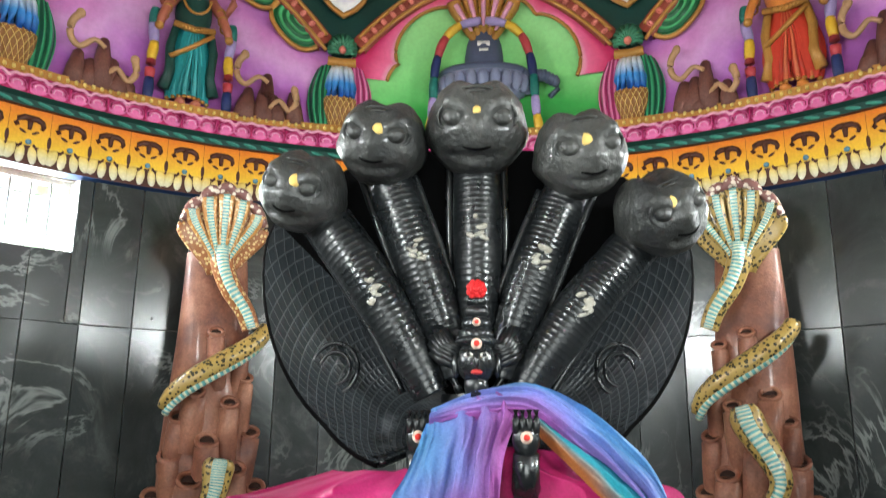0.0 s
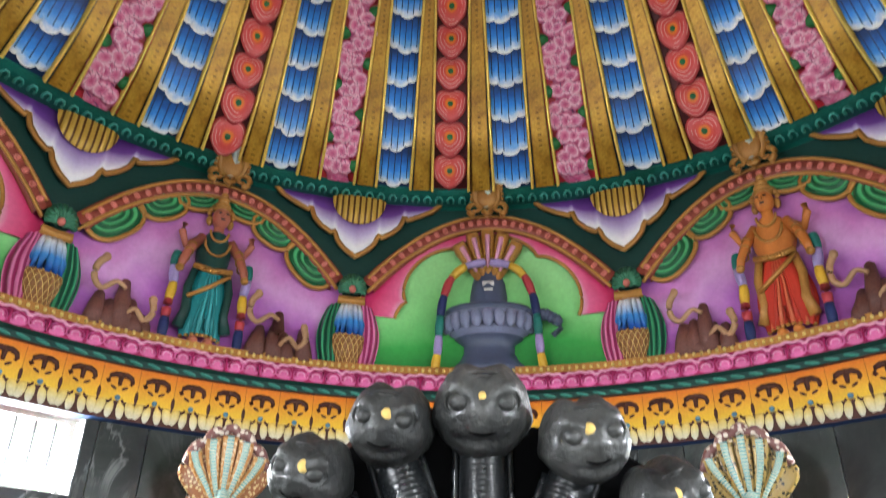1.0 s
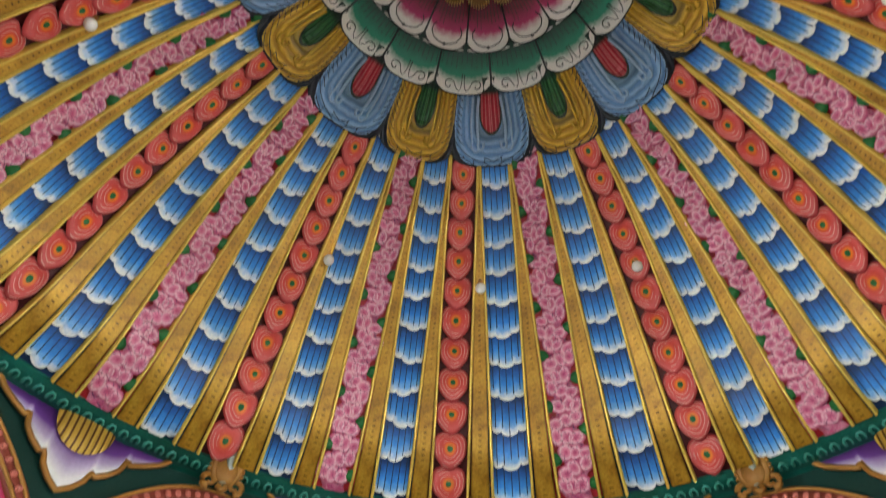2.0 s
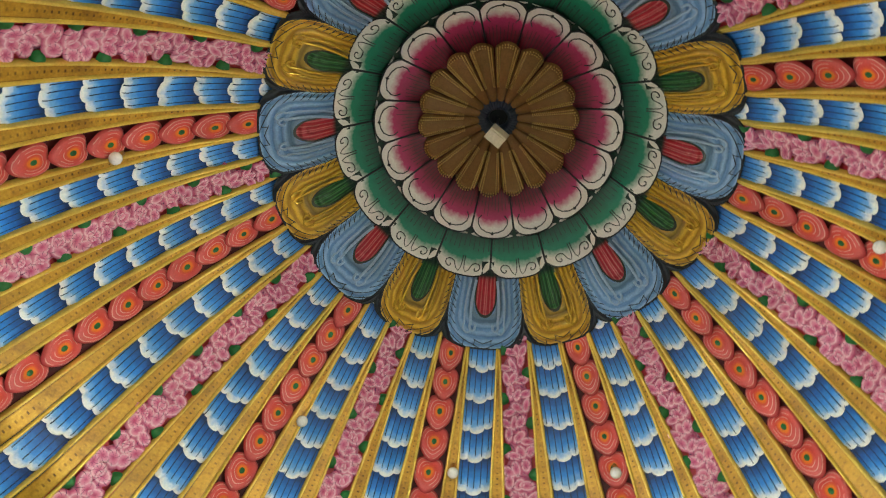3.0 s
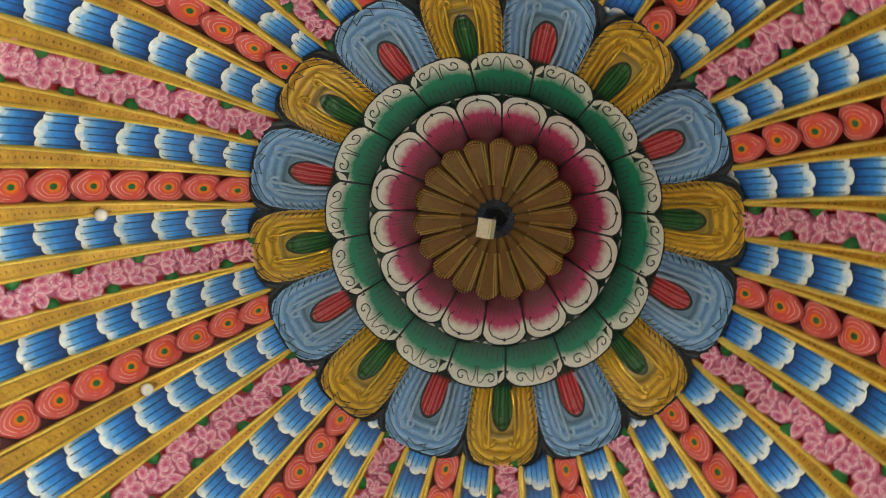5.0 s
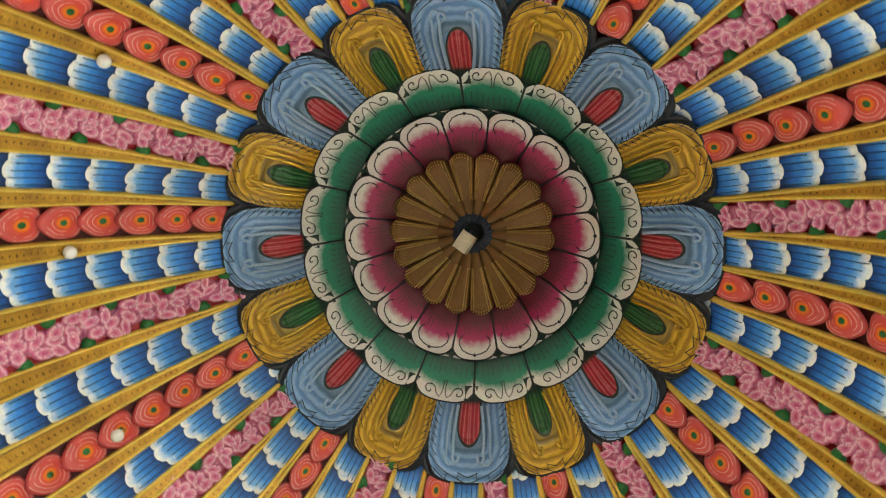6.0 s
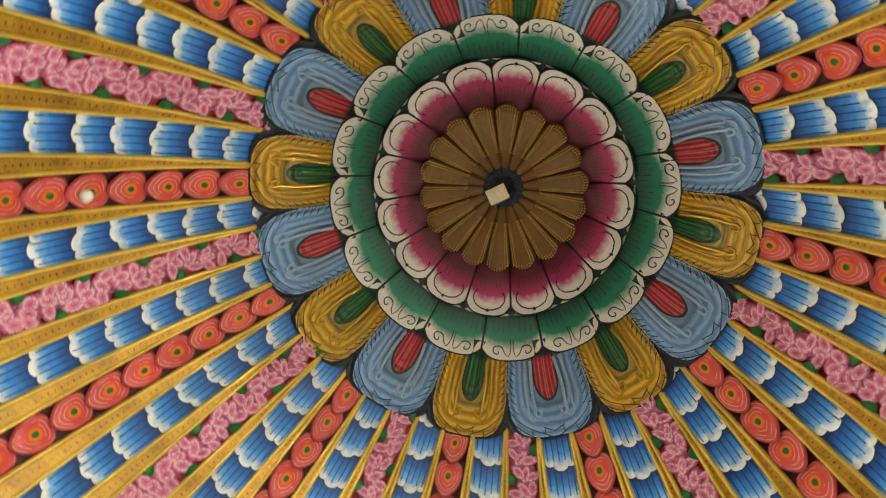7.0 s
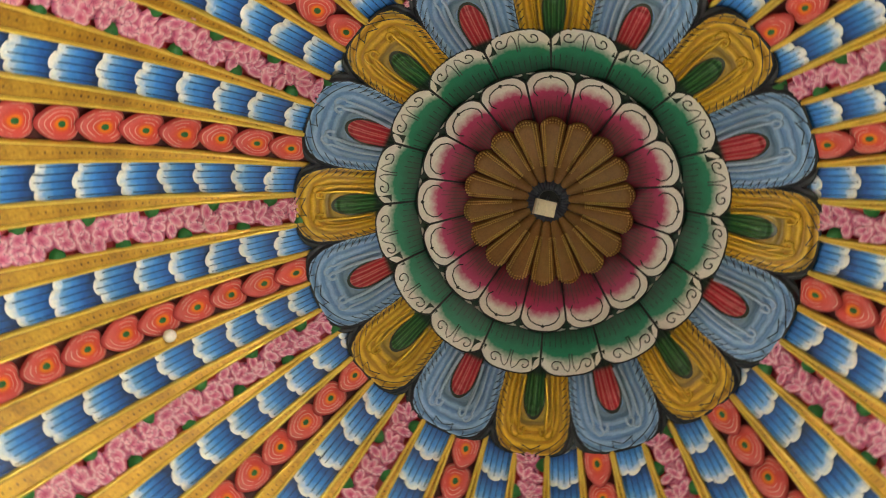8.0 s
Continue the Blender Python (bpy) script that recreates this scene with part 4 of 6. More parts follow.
def niche(kind):
    """One arched niche about its middle; kind 0: green with pink curtain, 1: purple with green fans."""
    top = new("arched_niche")
    tagged(top, "painted niche with salmon arch and green scalloped field" if kind == 0 else "painted niche with salmon arch, purple field and green leaf border", "wall niche", "niches round the frieze")
    back = Mesh()
    back.grid(lambda a, b: NP(-1.2 + 2.4 * a, 3.78 + (arch_h(-1.2 + 2.4 * a) - 3.78) * b, 0.01), 40, 10, 0)
    back.make("back_panel", [green_sky if kind == 0 else purple_sky], top)
    band = Mesh()
    strip(band, ARCH, 0.075, 0.02, 0, thick=0.075)
    for o in (-0.066, 0.066):
        edge = [(s, h + o * 1.05) for s, h in ARCH]
        band.tube([NP(s, h, 0.1) for s, h in edge], 0.017, 1, 6)
    band.make("arch_band", [salmon, gold_trim], top)
    for k in range(27):
        s = -1.04 + 2.08 * k / 26
        ob = new("stud", stud_data)
        ob.parent = top
        ob.matrix_basis = Matrix.Translation(NP(s, arch_h(s), 0.098)) @ Euler((-math.atan(-1.144 * s), 0, -s / R_F)).to_matrix().to_4x4()
    # border inside the arch: a scalloped curtain, or fan leaves with gold edges
    if kind == 0:
        trim, edge = Mesh(), Mesh()

        def lim(phi):
            c, s_ = math.cos(phi), math.sin(phi)
            lo, hi = 0.0, 2.0
            for _ in range(24):
                mid = (lo + hi) / 2
                lo, hi = (mid, hi) if 4.3 + mid * s_ < arch_h(mid * c) - 0.02 and abs(mid * c) < 1.16 else (lo, mid)
            return lo

        def inner(phi):
            return 0.75 + 0.11 * abs(math.sin(3.2 * phi + 0.1)) ** 0.55
        PH = [radians(1) + radians(178) * k / 88 for k in range(89)]
        trim.grid(lambda a, b: NP(math.cos(PH[round(a * 88)]) * (inner(PH[round(a * 88)]) * (1 - b) + lim(PH[round(a * 88)]) * b),
                                  4.3 + math.sin(PH[round(a * 88)]) * (inner(PH[round(a * 88)]) * (1 - b) + lim(PH[round(a * 88)]) * b), 0.035 + 0.02 * math.sin(math.pi * b)), 88, 6, 0)
        curtain = trim.make("curtain", [pink_curtain], top)
        edge.tube([NP(math.cos(p) * inner(p), 4.3 + math.sin(p) * inner(p), 0.045) for p in PH], 0.016, 0, 6)
        edge.make("gold_edge", [gold_trim], curtain)
    else:
        for side in (-1, 1):
            for s0, reach, wide in ((0.2, 0.17, 0.2), (0.52, 0.23, 0.21), (0.88, 0.24, 0.25)):
                s1 = side * s0
                slope = -1.144 * s1
                ln = math.hypot(1, slope)
                tx, ty, nx_, ny_ = 1 / ln, slope / ln, slope / ln, -1 / ln
                h1 = arch_h(s1) - 0.04

                def fan(a, b):
                    an = math.pi * a
                    q = b * (1 + 0.05 * math.sin(an * 3))
                    x, y = wide * q * -math.cos(an), reach * q * math.sin(an) ** 0.8
                    return NP(s1 + tx * x + nx_ * y, h1 + ty * x + ny_ * y, 0.035 + 0.055 * math.sqrt(max(0.0, 1 - b * b * 0.8)) + 0.009 * math.sin(26 * b))
                lf = Mesh()
                lf.grid(fan, 24, 20, 0)
                lf.tube([fan(k / 24, 1.0) for k in range(25)], 0.021, 1, 6)
                lf.make("fan_leaf", [green_fan, gold_trim], top)
    # drapes beside the pilasters
    for side in (-1, 1):
        dr = Mesh()

        def drape(a, b, side=side):
            bulge = 0.17 + 0.05 * math.sin(math.pi * b * 1.2) + 0.05 * b
            s = 1.2 - bulge * a - 0.05 * (1 - a)
            return NP(side * s, 4.4 - 0.57 * b - 0.03 * a, 0.05 + 0.05 * math.sin(math.pi * a) + 0.012 * math.sin(a * 18))
        dr.grid(drape, 14, 12, 0, False, lambda a, b: (b, a))
        dr.make("drape", [pink_drape if kind == 0 else green_drape], top)
    return top


curtain_niche, leaf_niche = niche(0), niche(1)
curtain_niche.matrix_basis = at_niche(0)
leaf_niche.matrix_basis = at_niche(1)
for k in range(2, N_ARCH):
    copy_thing(leaf_niche if k in (3, 5, 8, 10) else curtain_niche, at_niche(k))

# pilasters between the niches
basket_m = Mat("woven_gold_basket_paint", 0.45)
u_, v_ = basket_m.uv()
wa = basket_m.math("ABSOLUTE", basket_m.math("SINE", basket_m.math("MULTIPLY", basket_m.math("ADD", basket_m.math("MULTIPLY", u_, 10.0), basket_m.math("MULTIPLY", v_, 5.0)), 3.1416)))
wb = basket_m.math("ABSOLUTE", basket_m.math("SINE", basket_m.math("MULTIPLY", basket_m.math("SUBTRACT", basket_m.math("MULTIPLY", u_, 10.0), basket_m.math("MULTIPLY", v_, 5.0)), 3.1416)))
wv = basket_m.math("MINIMUM", wa, wb)
basket_paint = basket_m.done(basket_m.mix(basket_m.step(wv, 0.12, 0.3), (0.62, 0.4, 0.12), (0.25, 0.11, 0.03)), wear=0.2, bump=0.6, depth=0.015, height=basket_m.math("MULTIPLY", wv, -1.0))
capital_paint = z_ramp("blue_white_capital_paint", [(0.30, (0.01, 0.06, 0.3)), (0.42, (0.05, 0.25, 0.62)), (0.54, (0.7, 0.76, 0.82)), (0.6, (0.8, 0.8, 0.8))])
pil = new("pilaster")
tagged(pil, "short painted pilaster with basket base, blue petals and green lotus", "pilaster", "pilasters round the frieze")


def half_lathe(mesh, prof, mi, n=16):
    mesh.grid(lambda a, b: NP(-prof[round(b * (len(prof) - 1))][0] * math.cos(math.pi * a), prof[round(b * (len(prof) - 1))][1], 0.02 + 0.75 * prof[round(b * (len(prof) - 1))][0] * math.sin(math.pi * a)), n, len(prof) - 1, mi)


bs = Mesh()
half_lathe(bs, [(0.0, 3.8), (0.13, 3.8), (0.13, 3.84), (0.115, 3.86), (0.13, 3.92), (0.155, 4.0), (0.165, 4.06), (0.16, 4.1), (0.14, 4.12)], 0, 24)
bs.make("basket", [basket_paint], pil)
for k in range(7):
    cp = Mesh()
    a = math.pi * (k + 0.5) / 7
    c0, c1 = -math.cos(a), math.sin(a)
    cp.tube([NP(0.115 * c0, 4.1, 0.03 + 0.08 * c1), NP(0.125 * c0, 4.2, 0.04 + 0.095 * c1), NP(0.105 * c0, 4.32, 0.03 + 0.08 * c1), NP(0.085 * c0, 4.39, 0.02 + 0.06 * c1)], lambda q: 0.036 - 0.012 * q, 0, 6)
    cp.make("petal", [capital_paint], pil)
sage = plain("sage_green_paint", (0.05, 0.2, 0.11), 0.4)
for k in range(11):
    lo_ = Mesh()
    a = math.pi * (k / 10) * 1.15 - 0.235
    lo_.tube([NP(0.02 * math.cos(a), 4.5 + 0.02 * math.sin(a), 0.11), NP(0.07 * math.cos(a), 4.52 + 0.075 * math.sin(a), 0.14), NP(0.115 * math.cos(a), 4.53 + 0.13 * math.sin(a), 0.11)], lambda q: 0.014 + 0.014 * q, 0, 6)
    lo_.make("lotus_leaf", [sage], pil)
lo_ = Mesh()
lo_.blob(NP(0, 4.52, 0.13), (0.035, 0.035, 0.035), 1, 8, 5)
strip(lo_, [(-0.12, 4.43), (0, 4.42), (0.12, 4.43)], 0.03, 0.05, 2, thick=0.07)
lo_.make("collar", [sage, stud_red, gold_trim], pil)
pil.matrix_basis = at_niche(0.5)
for k in range(1, N_ARCH):
    copy_thing(pil, at_niche(k + 0.5))

# purple and white lotus hanging between the arches
spray_paint = sheet_paint("purple_white_lotus_paint", [(0.0, (0.05, 0.01, 0.11)), (0.45, (0.15, 0.05, 0.27)), (0.68, (0.5, 0.4, 0.62)), (0.85, (0.84, 0.82, 0.82))], 0.05)
disc_m = Mat("ribbed_gold_disc_paint", 0.4, 0.2)
u_, v_ = disc_m.uv()
dw = disc_m.math("SINE", disc_m.math("MULTIPLY", u_, 58.0))
disc_paint = disc_m.done(disc_m.mix(disc_m.step(dw, -0.8, -0.2), (0.12, 0.05, 0.01), (0.58, 0.36, 0.06)), bump=0.5, depth=0.01, height=dw)
spray = new("lotus_spandrel")
tagged(spray, "hanging lotus of purple and white petals with a ribbed gold heart", "wall ornament", "lotus spandrels round the frieze")


def spray_edge(x):
    """Lower outline over x from -1 to 1: scallops with cusps, falling to a point."""
    return float(np.interp(abs(x), (0, 0.13, 0.22, 0.26, 0.3, 0.42, 0.52, 0.56, 0.6, 0.75, 0.9, 1.0), (4.88, 4.95, 5.03, 5.13, 5.1, 5.16, 5.24, 5.35, 5.31, 5.36, 5.42, 5.49)))


sp = Mesh()
sp.grid(lambda a, b: NP((2 * a - 1) * 0.78, 5.5 + (spray_edge(2 * a - 1) - 5.5) * b, 0.03 + 0.05 * math.sin(math.pi * b) * (1 - abs(2 * a - 1))), 90, 8, 0, False, lambda a, b: (a, b * (1 - abs(2 * a - 1) ** 2 * 0.2)))
sp.make("petals", [spray_paint], spray)
se = Mesh()
se.tube([NP(x * 0.78, spray_edge(x) + 0.004, 0.045) for x in np.linspace(-1, 1, 91)], 0.024, 0, 6)
se.make("gold_edge", [gold_trim], spray)
sd = Mesh()
sd.grid(lambda a, b: NP(0.255 * b * math.cos(math.pi * (1 + a)), 5.46 + 0.265 * b * math.sin(math.pi * (1 + a)), 0.1 + 0.06 * math.sqrt(max(0, 1 - b * b))), 24, 6, 0, False, lambda a, b: (0.5 + 0.5 * b * math.cos(math.pi * (1 + a)), b))
sd.make("gold_heart", [disc_paint], spray)
spray.matrix_basis = at_niche(0.5)
for k in range(1, N_ARCH):
    copy_thing(spray, at_niche(k + 0.5))

# crest on the crown of each arch
crest = new("arch_crest")
tagged(crest, "gold scroll crest with a pale tongue over the arch", "wall ornament", "crests round the frieze")
def CP(s, h, d):
    """Crest points: they lean out over the band above."""
    return NP(s * 1.15, h, d + 0.06 + 0.6 * max(0.0, h - 5.42))


cr = Mesh()
for sgn in (-1, 1):
    # curled feet, beaded shoulders closing over the tongue
    cr.tube([CP(sgn * (0.1 + 0.06 * math.cos(a) * (1 - a / 9)), 5.37 + 0.06 * math.sin(a) * (1 - a / 9), 0.13) for a in np.linspace(-1.5, 5.5, 16)], lambda q: 0.03 - 0.014 * q, 0, 6)
    cr.tube([CP(sgn * 0.05, 5.36, 0.13), CP(sgn * 0.095, 5.45, 0.14), CP(sgn * 0.105, 5.55, 0.14), CP(sgn * 0.09, 5.64, 0.15), CP(sgn * 0.03, 5.69, 0.16)], lambda q: 0.032 - 0.008 * q, 0, 8)
    for k in range(9):
        q = k / 8
        cr.blob(CP(sgn * (0.13 - 0.09 * q ** 3), 5.42 + 0.28 * q, 0.13 + 0.03 * q), (0.02, 0.02, 0.02), 0, 6, 4)
cr.tube([CP(-0.035, 5.34, 0.14), CP(0, 5.3, 0.15), CP(0.035, 5.34, 0.14)], 0.03, 0, 6)
cr.blob(CP(0, 5.53, 0.09), (0.07, 0.13, 0.18), 0, 14, 8)
for k in range(13):
    cr.blob(CP(0.125 * math.cos(math.pi * k / 12), 5.57 + 0.13 * math.sin(math.pi * k / 12), 0.12), (0.022, 0.022, 0.022), 0, 6, 4)
cr.make("scrollwork", [gold_trim], crest)
ct = Mesh()
ct.tube([CP(0, 5.68, 0.155), CP(-0.005, 5.6, 0.16), CP(0.015, 5.5, 0.15), CP(-0.005, 5.42, 0.16), CP(0.0, 5.36, 0.15)], lambda q: 0.046 - 0.014 * q, 0, 8)
ct.make("tongue", [plain("pale_blue_cream_paint", (0.42, 0.47, 0.42), 0.35)], crest)
crest.matrix_basis = at_niche(0)
for k in range(1, N_ARCH):
    copy_thing(crest, at_niche(k))
# ---------------------------------------------------------------- sculptures in the niches
slate = plain("slate_blue_grey_paint", (0.07, 0.085, 0.14), 0.4, coat=0.1)
slate_light = plain("pale_slate_petal_paint", (0.2, 0.22, 0.33), 0.4)
skin_rose = plain("rose_clay_paint", (0.42, 0.13, 0.08), 0.45)
skin_orange = plain("orange_ochre_paint", (0.6, 0.2, 0.04), 0.42)
red_cloth_paint = plain("vermilion_red_paint", (0.5, 0.04, 0.02), 0.42)
teal_cloth_paint = plain("teal_sari_paint", (0.02, 0.2, 0.21), 0.4)
violet_cloth_paint = plain("violet_shawl_paint", (0.2, 0.06, 0.3), 0.42)
rock_brown = plain("brown_anthill_paint", (0.16, 0.06, 0.045), 0.55, wear=0.4)
snake_tan = plain("tan_serpent_paint", (0.42, 0.24, 0.12), 0.4)
band_colours = [plain("garland_yellow", (0.66, 0.4, 0.03)), plain("garland_teal", (0.02, 0.16, 0.13)), plain("garland_red", (0.45, 0.05, 0.06)), plain("garland_lilac", (0.34, 0.26, 0.5)), plain("garland_navy", (0.02, 0.03, 0.11))]


def smooth_path(pts, n=6):
    """Points on a smooth curve through the given ones."""
    p = [Vector(q) for q in pts]
    out = []
    for k in range(len(p) - 1):
        a, b, c, d = p[max(k - 1, 0)], p[k], p[k + 1], p[min(k + 2, len(p) - 1)]
        for j in range(n):
            t = j / n
            out.append(0.5 * ((2 * b) + (c - a) * t + (2 * a - 5 * b + 4 * c - d) * t * t + (3 * b - a - 3 * c + d) * t ** 3))
    return out + [p[-1]]


def swag(name, pts, rad, parent_at, label, group="garlands"):
    """A thick flower garland in coloured lengths along niche points (s, h, d)."""
    top = new(name)
    tagged(top, label, "garland", group)
    fine = smooth_path(pts, 4)
    for k in range(len(pts) - 1):
        m = Mesh()
        seg = fine[4 * k:4 * k + 5]
        m.tube([NP(*p) for p in seg], lambda q: rad * (0.9 + 0.18 * math.sin(math.pi * q)), 0, 10)
        m.make("flower_band", [band_colours[(k * 2 + len(pts)) % 5]], top)
    top.matrix_basis = parent_at
    return top


def lingam(k):
    ob = Mesh()

    def turned(prof, mi, n=28, flute=0):
        ob.grid(lambda a, b: NP((prof[round(b * (len(prof) - 1))][0] * (1 + flute * abs(math.sin(8 * math.pi * a)))) * -math.cos(math.pi * a), prof[round(b * (len(prof) - 1))][1], 0.02 + 0.6 * prof[round(b * (len(prof) - 1))][0] * math.sin(math.pi * a)), n, len(prof) - 1, mi)
    turned([(0.0, 3.8), (0.34, 3.8), (0.33, 3.86), (0.26, 3.92), (0.22, 4.0), (0.22, 4.07), (0.3, 4.13)], 0)
    turned([(0.25, 4.12), (0.33, 4.16), (0.38, 4.24), (0.385, 4.32), (0.36, 4.36)], 1, 32, 0.05)
    turned([(0.385, 4.345), (0.4, 4.37), (0.385, 4.4), (0.16, 4.42)], 0)
    turned([(0.17, 4.4), (0.165, 4.55), (0.15, 4.66), (0.12, 4.76), (0.07, 4.82), (0.0, 4.84)], 0)
    for j in range(9):       # spout
        t = j / 8
        ob.blob(NP(0.36 + 0.25 * t, 4.33 - 0.02 * t - 0.14 * max(0, t - 0.6), 0.1), (0.05, 0.05 - 0.01 * t, 0.055), 0, 8, 5)
    ob.tube([NP(0.6, 4.28, 0.1), NP(0.63, 4.18, 0.1), NP(0.56, 4.12, 0.1)], 0.025, 0, 6)
    strip(ob, [(-0.055, 4.64), (0.055, 4.64)], 0.022, 0.105, 2, thick=0.006)
    strip(ob, [(-0.04, 4.58), (0.04, 4.58)], 0.012, 0.112, 2, thick=0.006)
    o = ob.make("shrine_stone", [slate, slate_light, white_paint])
    tagged(o, "blue-grey painted shrine stone on a fluted lotus base", "sculpture", "shrine stones")
    o.matrix_basis = at_niche(k)
    for j in range(11):      # lotus petals round the basin
        lp = Mesh()
        an = math.pi * (j + 0.5) / 11
        lp.blob(NP(-0.372 * math.cos(an), 4.25, 0.03 + 0.235 * math.sin(an)), (0.04, 0.052, 0.085), 0, 10, 7)
        lp.make("lotus_petal", [slate_light], o)
    hood = Mesh()
    for j in range(5):
        a = (j - 2) * 0.36
        s0, h0 = math.sin(a), math.cos(a)
        hood.tube([NP(0.1 * s0, 4.6 + 0.1 * h0, 0.06), NP(0.24 * s0, 4.6 + 0.3 * h0, 0.07), NP(0.37 * s0, 4.6 + 0.5 * h0, 0.1), NP(0.42 * s0, 4.6 + 0.57 * h0, 0.14)], lambda q: 0.03 + 0.055 * q - 0.03 * max(0, q - 0.7) * 3, 0, 8)
        hood.tube([NP(0.16 * s0, 4.6 + 0.2 * h0, 0.125), NP(0.37 * s0, 4.6 + 0.5 * h0, 0.165)], lambda q: 0.014 + 0.012 * q, 1, 6)
        for i in range(7):
            for w in (-1, 1):
                f = 0.35 + 0.1 * i
                hood.blob(NP((0.42 * s0) * f + w * 0.055 * h0 * f, 4.6 + 0.57 * h0 * f - w * 0.055 * s0 * f, 0.12), (0.012, 0.012, 0.012), 2, 5, 3)
    o = hood.make("serpent_hood", [gold_trim, pink_light, gold_paint])
    tagged(o, "five-headed gold serpent hood behind the shrine stone", "sculpture", "serpent hoods")
    o.matrix_basis = at_niche(k)
    for w in (-1, 1):
        swag("garland", [(w * x, h, d) for x, h, d in ((0.02, 4.83, 0.15), (0.2, 4.79, 0.15), (0.33, 4.68, 0.14), (0.4, 4.5, 0.14), (0.43, 4.3, 0.15), (0.44, 4.12, 0.14), (0.45, 3.96, 0.12), (0.47, 3.84, 0.1))], 0.036, at_niche(k), "striped flower garland hanging round the shrine stone")


lingam(0)
lingam(2)


def figure(k, skin, skirt, shawl, stout, pleat):
    """A standing deity as one plain relief mesh."""
    f = Mesh()
    w = stout
    f.grid(lambda a, b: NP((0.1 + 0.075 * w * math.sin(math.pi * min(1, b * 0.8 + 0.2)) + 0.012 * math.cos(14 * a * math.pi)) * -math.cos(math.pi * a) * (1 if b < 0.93 else 0.8), 3.88 + 0.62 * b, 0.05 + (0.12 + 0.008 * math.cos(26 * a * math.pi)) * math.sin(math.pi * a)), 28, 12, 1)
    f.grid(lambda a, b: NP((0.095 + 0.05 * w * math.sin(math.pi * b)) * -math.cos(math.pi * a), 4.46 + 0.36 * b, 0.05 + 0.13 * math.sin(math.pi * a)), 16, 8, 2)
    f.tube([NP(0, 4.8, 0.1), NP(0, 4.9, 0.12)], 0.045, 0, 8)
    f.blob(NP(0, 4.97, 0.14), (0.085, 0.078, 0.095), 0, 14, 9)
    for j in range(4):
        f.blob(NP(0, 5.06 + 0.05 * j, 0.12), (0.07 - 0.012 * j, 0.088 - 0.018 * j, 0.035), 3, 12, 5)
    for s in (-1, 1):
        f.tube([NP(s * 0.12, 4.78, 0.1), NP(s * 0.22, 4.62, 0.13), NP(s * 0.26, 4.5, 0.17), NP(s * 0.27, 4.44, 0.18)], lambda q: 0.042 - 0.012 * q, 0, 8)
        f.tube([NP(s * 0.13, 4.76, 0.08), NP(s * 0.25, 4.68, 0.09), NP(s * 0.3, 4.78, 0.12), NP(s * 0.29, 4.85, 0.12)], lambda q: 0.04 - 0.012 * q, 0, 8)
        f.blob(NP(s * 0.09, 4.95, 0.1), (0.03, 0.03, 0.05), 3, 8, 5)
        f.blob(NP(s * 0.06, 3.85, 0.13), (0.07, 0.045, 0.035), 0, 8, 5)
        f.tube([NP(s * 0.13, 4.5, 0.12), NP(s * 0.17, 4.3, 0.12), NP(s * 0.15, 4.1, 0.12), NP(s * 0.19, 3.95, 0.1)], lambda q: 0.03 + 0.02 * q, 2 if stout < 1.3 else 3, 6)
    f.tube([NP(-0.16, 4.48, 0.16), NP(0, 4.44, 0.2), NP(0.16, 4.48, 0.16)], 0.026, 3, 6)
    f.tube([NP(-0.17, 4.2, 0.15), NP(0.0, 4.3, 0.2), NP(0.15, 4.44, 0.16)], 0.02, 3, 6)
    for r, h in ((0.08, 4.72), (0.11, 4.62)):
        f.tube([NP(r * math.cos(a), h + 0.1 + r * math.sin(a) * 1.2, 0.185) for a in np.linspace(math.pi, 2 * math.pi, 9)], 0.012, 3, 5)
    for j in range(9):
        u = (j - 4) / 4
        f.tube([NP(0.03 * u, 4.44, 0.175), NP(0.08 * u + 0.01, 4.25, 0.178 - 0.05 * u * u), NP(0.13 * u, 4.05, 0.18 - 0.08 * u * u), NP((0.12 + 0.03 * w) * u, 3.9, 0.18 - 0.1 * u * u)], lambda q: 0.006 + 0.012 * q, 4 if j % 2 else 1, 6)
        f.blob(NP((0.12 + 0.03 * w) * u, 3.885, 0.185 - 0.1 * u * u), (0.02, 0.022, 0.014), 3, 6, 4)
        a = math.pi * (j + 0.5) / 9
        f.blob(NP(0.105 * math.cos(a), 5.0 + 0.12 * math.sin(a), 0.1), (0.02, 0.024, 0.024), 3, 7, 5)
        f.blob(NP(0.1 * u, 4.46 - 0.02 * (1 - u * u), 0.215 - 0.03 * u * u), (0.016, 0.018, 0.018), 3, 6, 4)
    f.blob(NP(0, 4.965, 0.235), (0.014, 0.013, 0.022), 0, 7, 5)
    f.blob(NP(0, 4.925, 0.222), (0.01, 0.024, 0.008), 5, 7, 5)
    for s in (-1, 1):
        f.blob(NP(s * 0.032, 4.985, 0.216), (0.01, 0.017, 0.008), 5, 7, 5)
        f.blob(NP(s * 0.275, 4.42, 0.18), (0.035, 0.035, 0.035), 3, 8, 5)
        for q in range(3):
            f.tube([NP(s * (0.2 + 0.02 * q) + 0.035 * math.cos(t), 4.66 - 0.06 * q + 0.02 * math.sin(t), 0.13 + 0.045 * math.sin(t)) for t in np.linspace(0, 6.28, 9)], 0.009, 3, 5)
    o = f.make("deity_figure", [skin, skirt, shawl, gold_trim, pleat, ink])
    o.matrix_basis = at_niche(k)
    return o


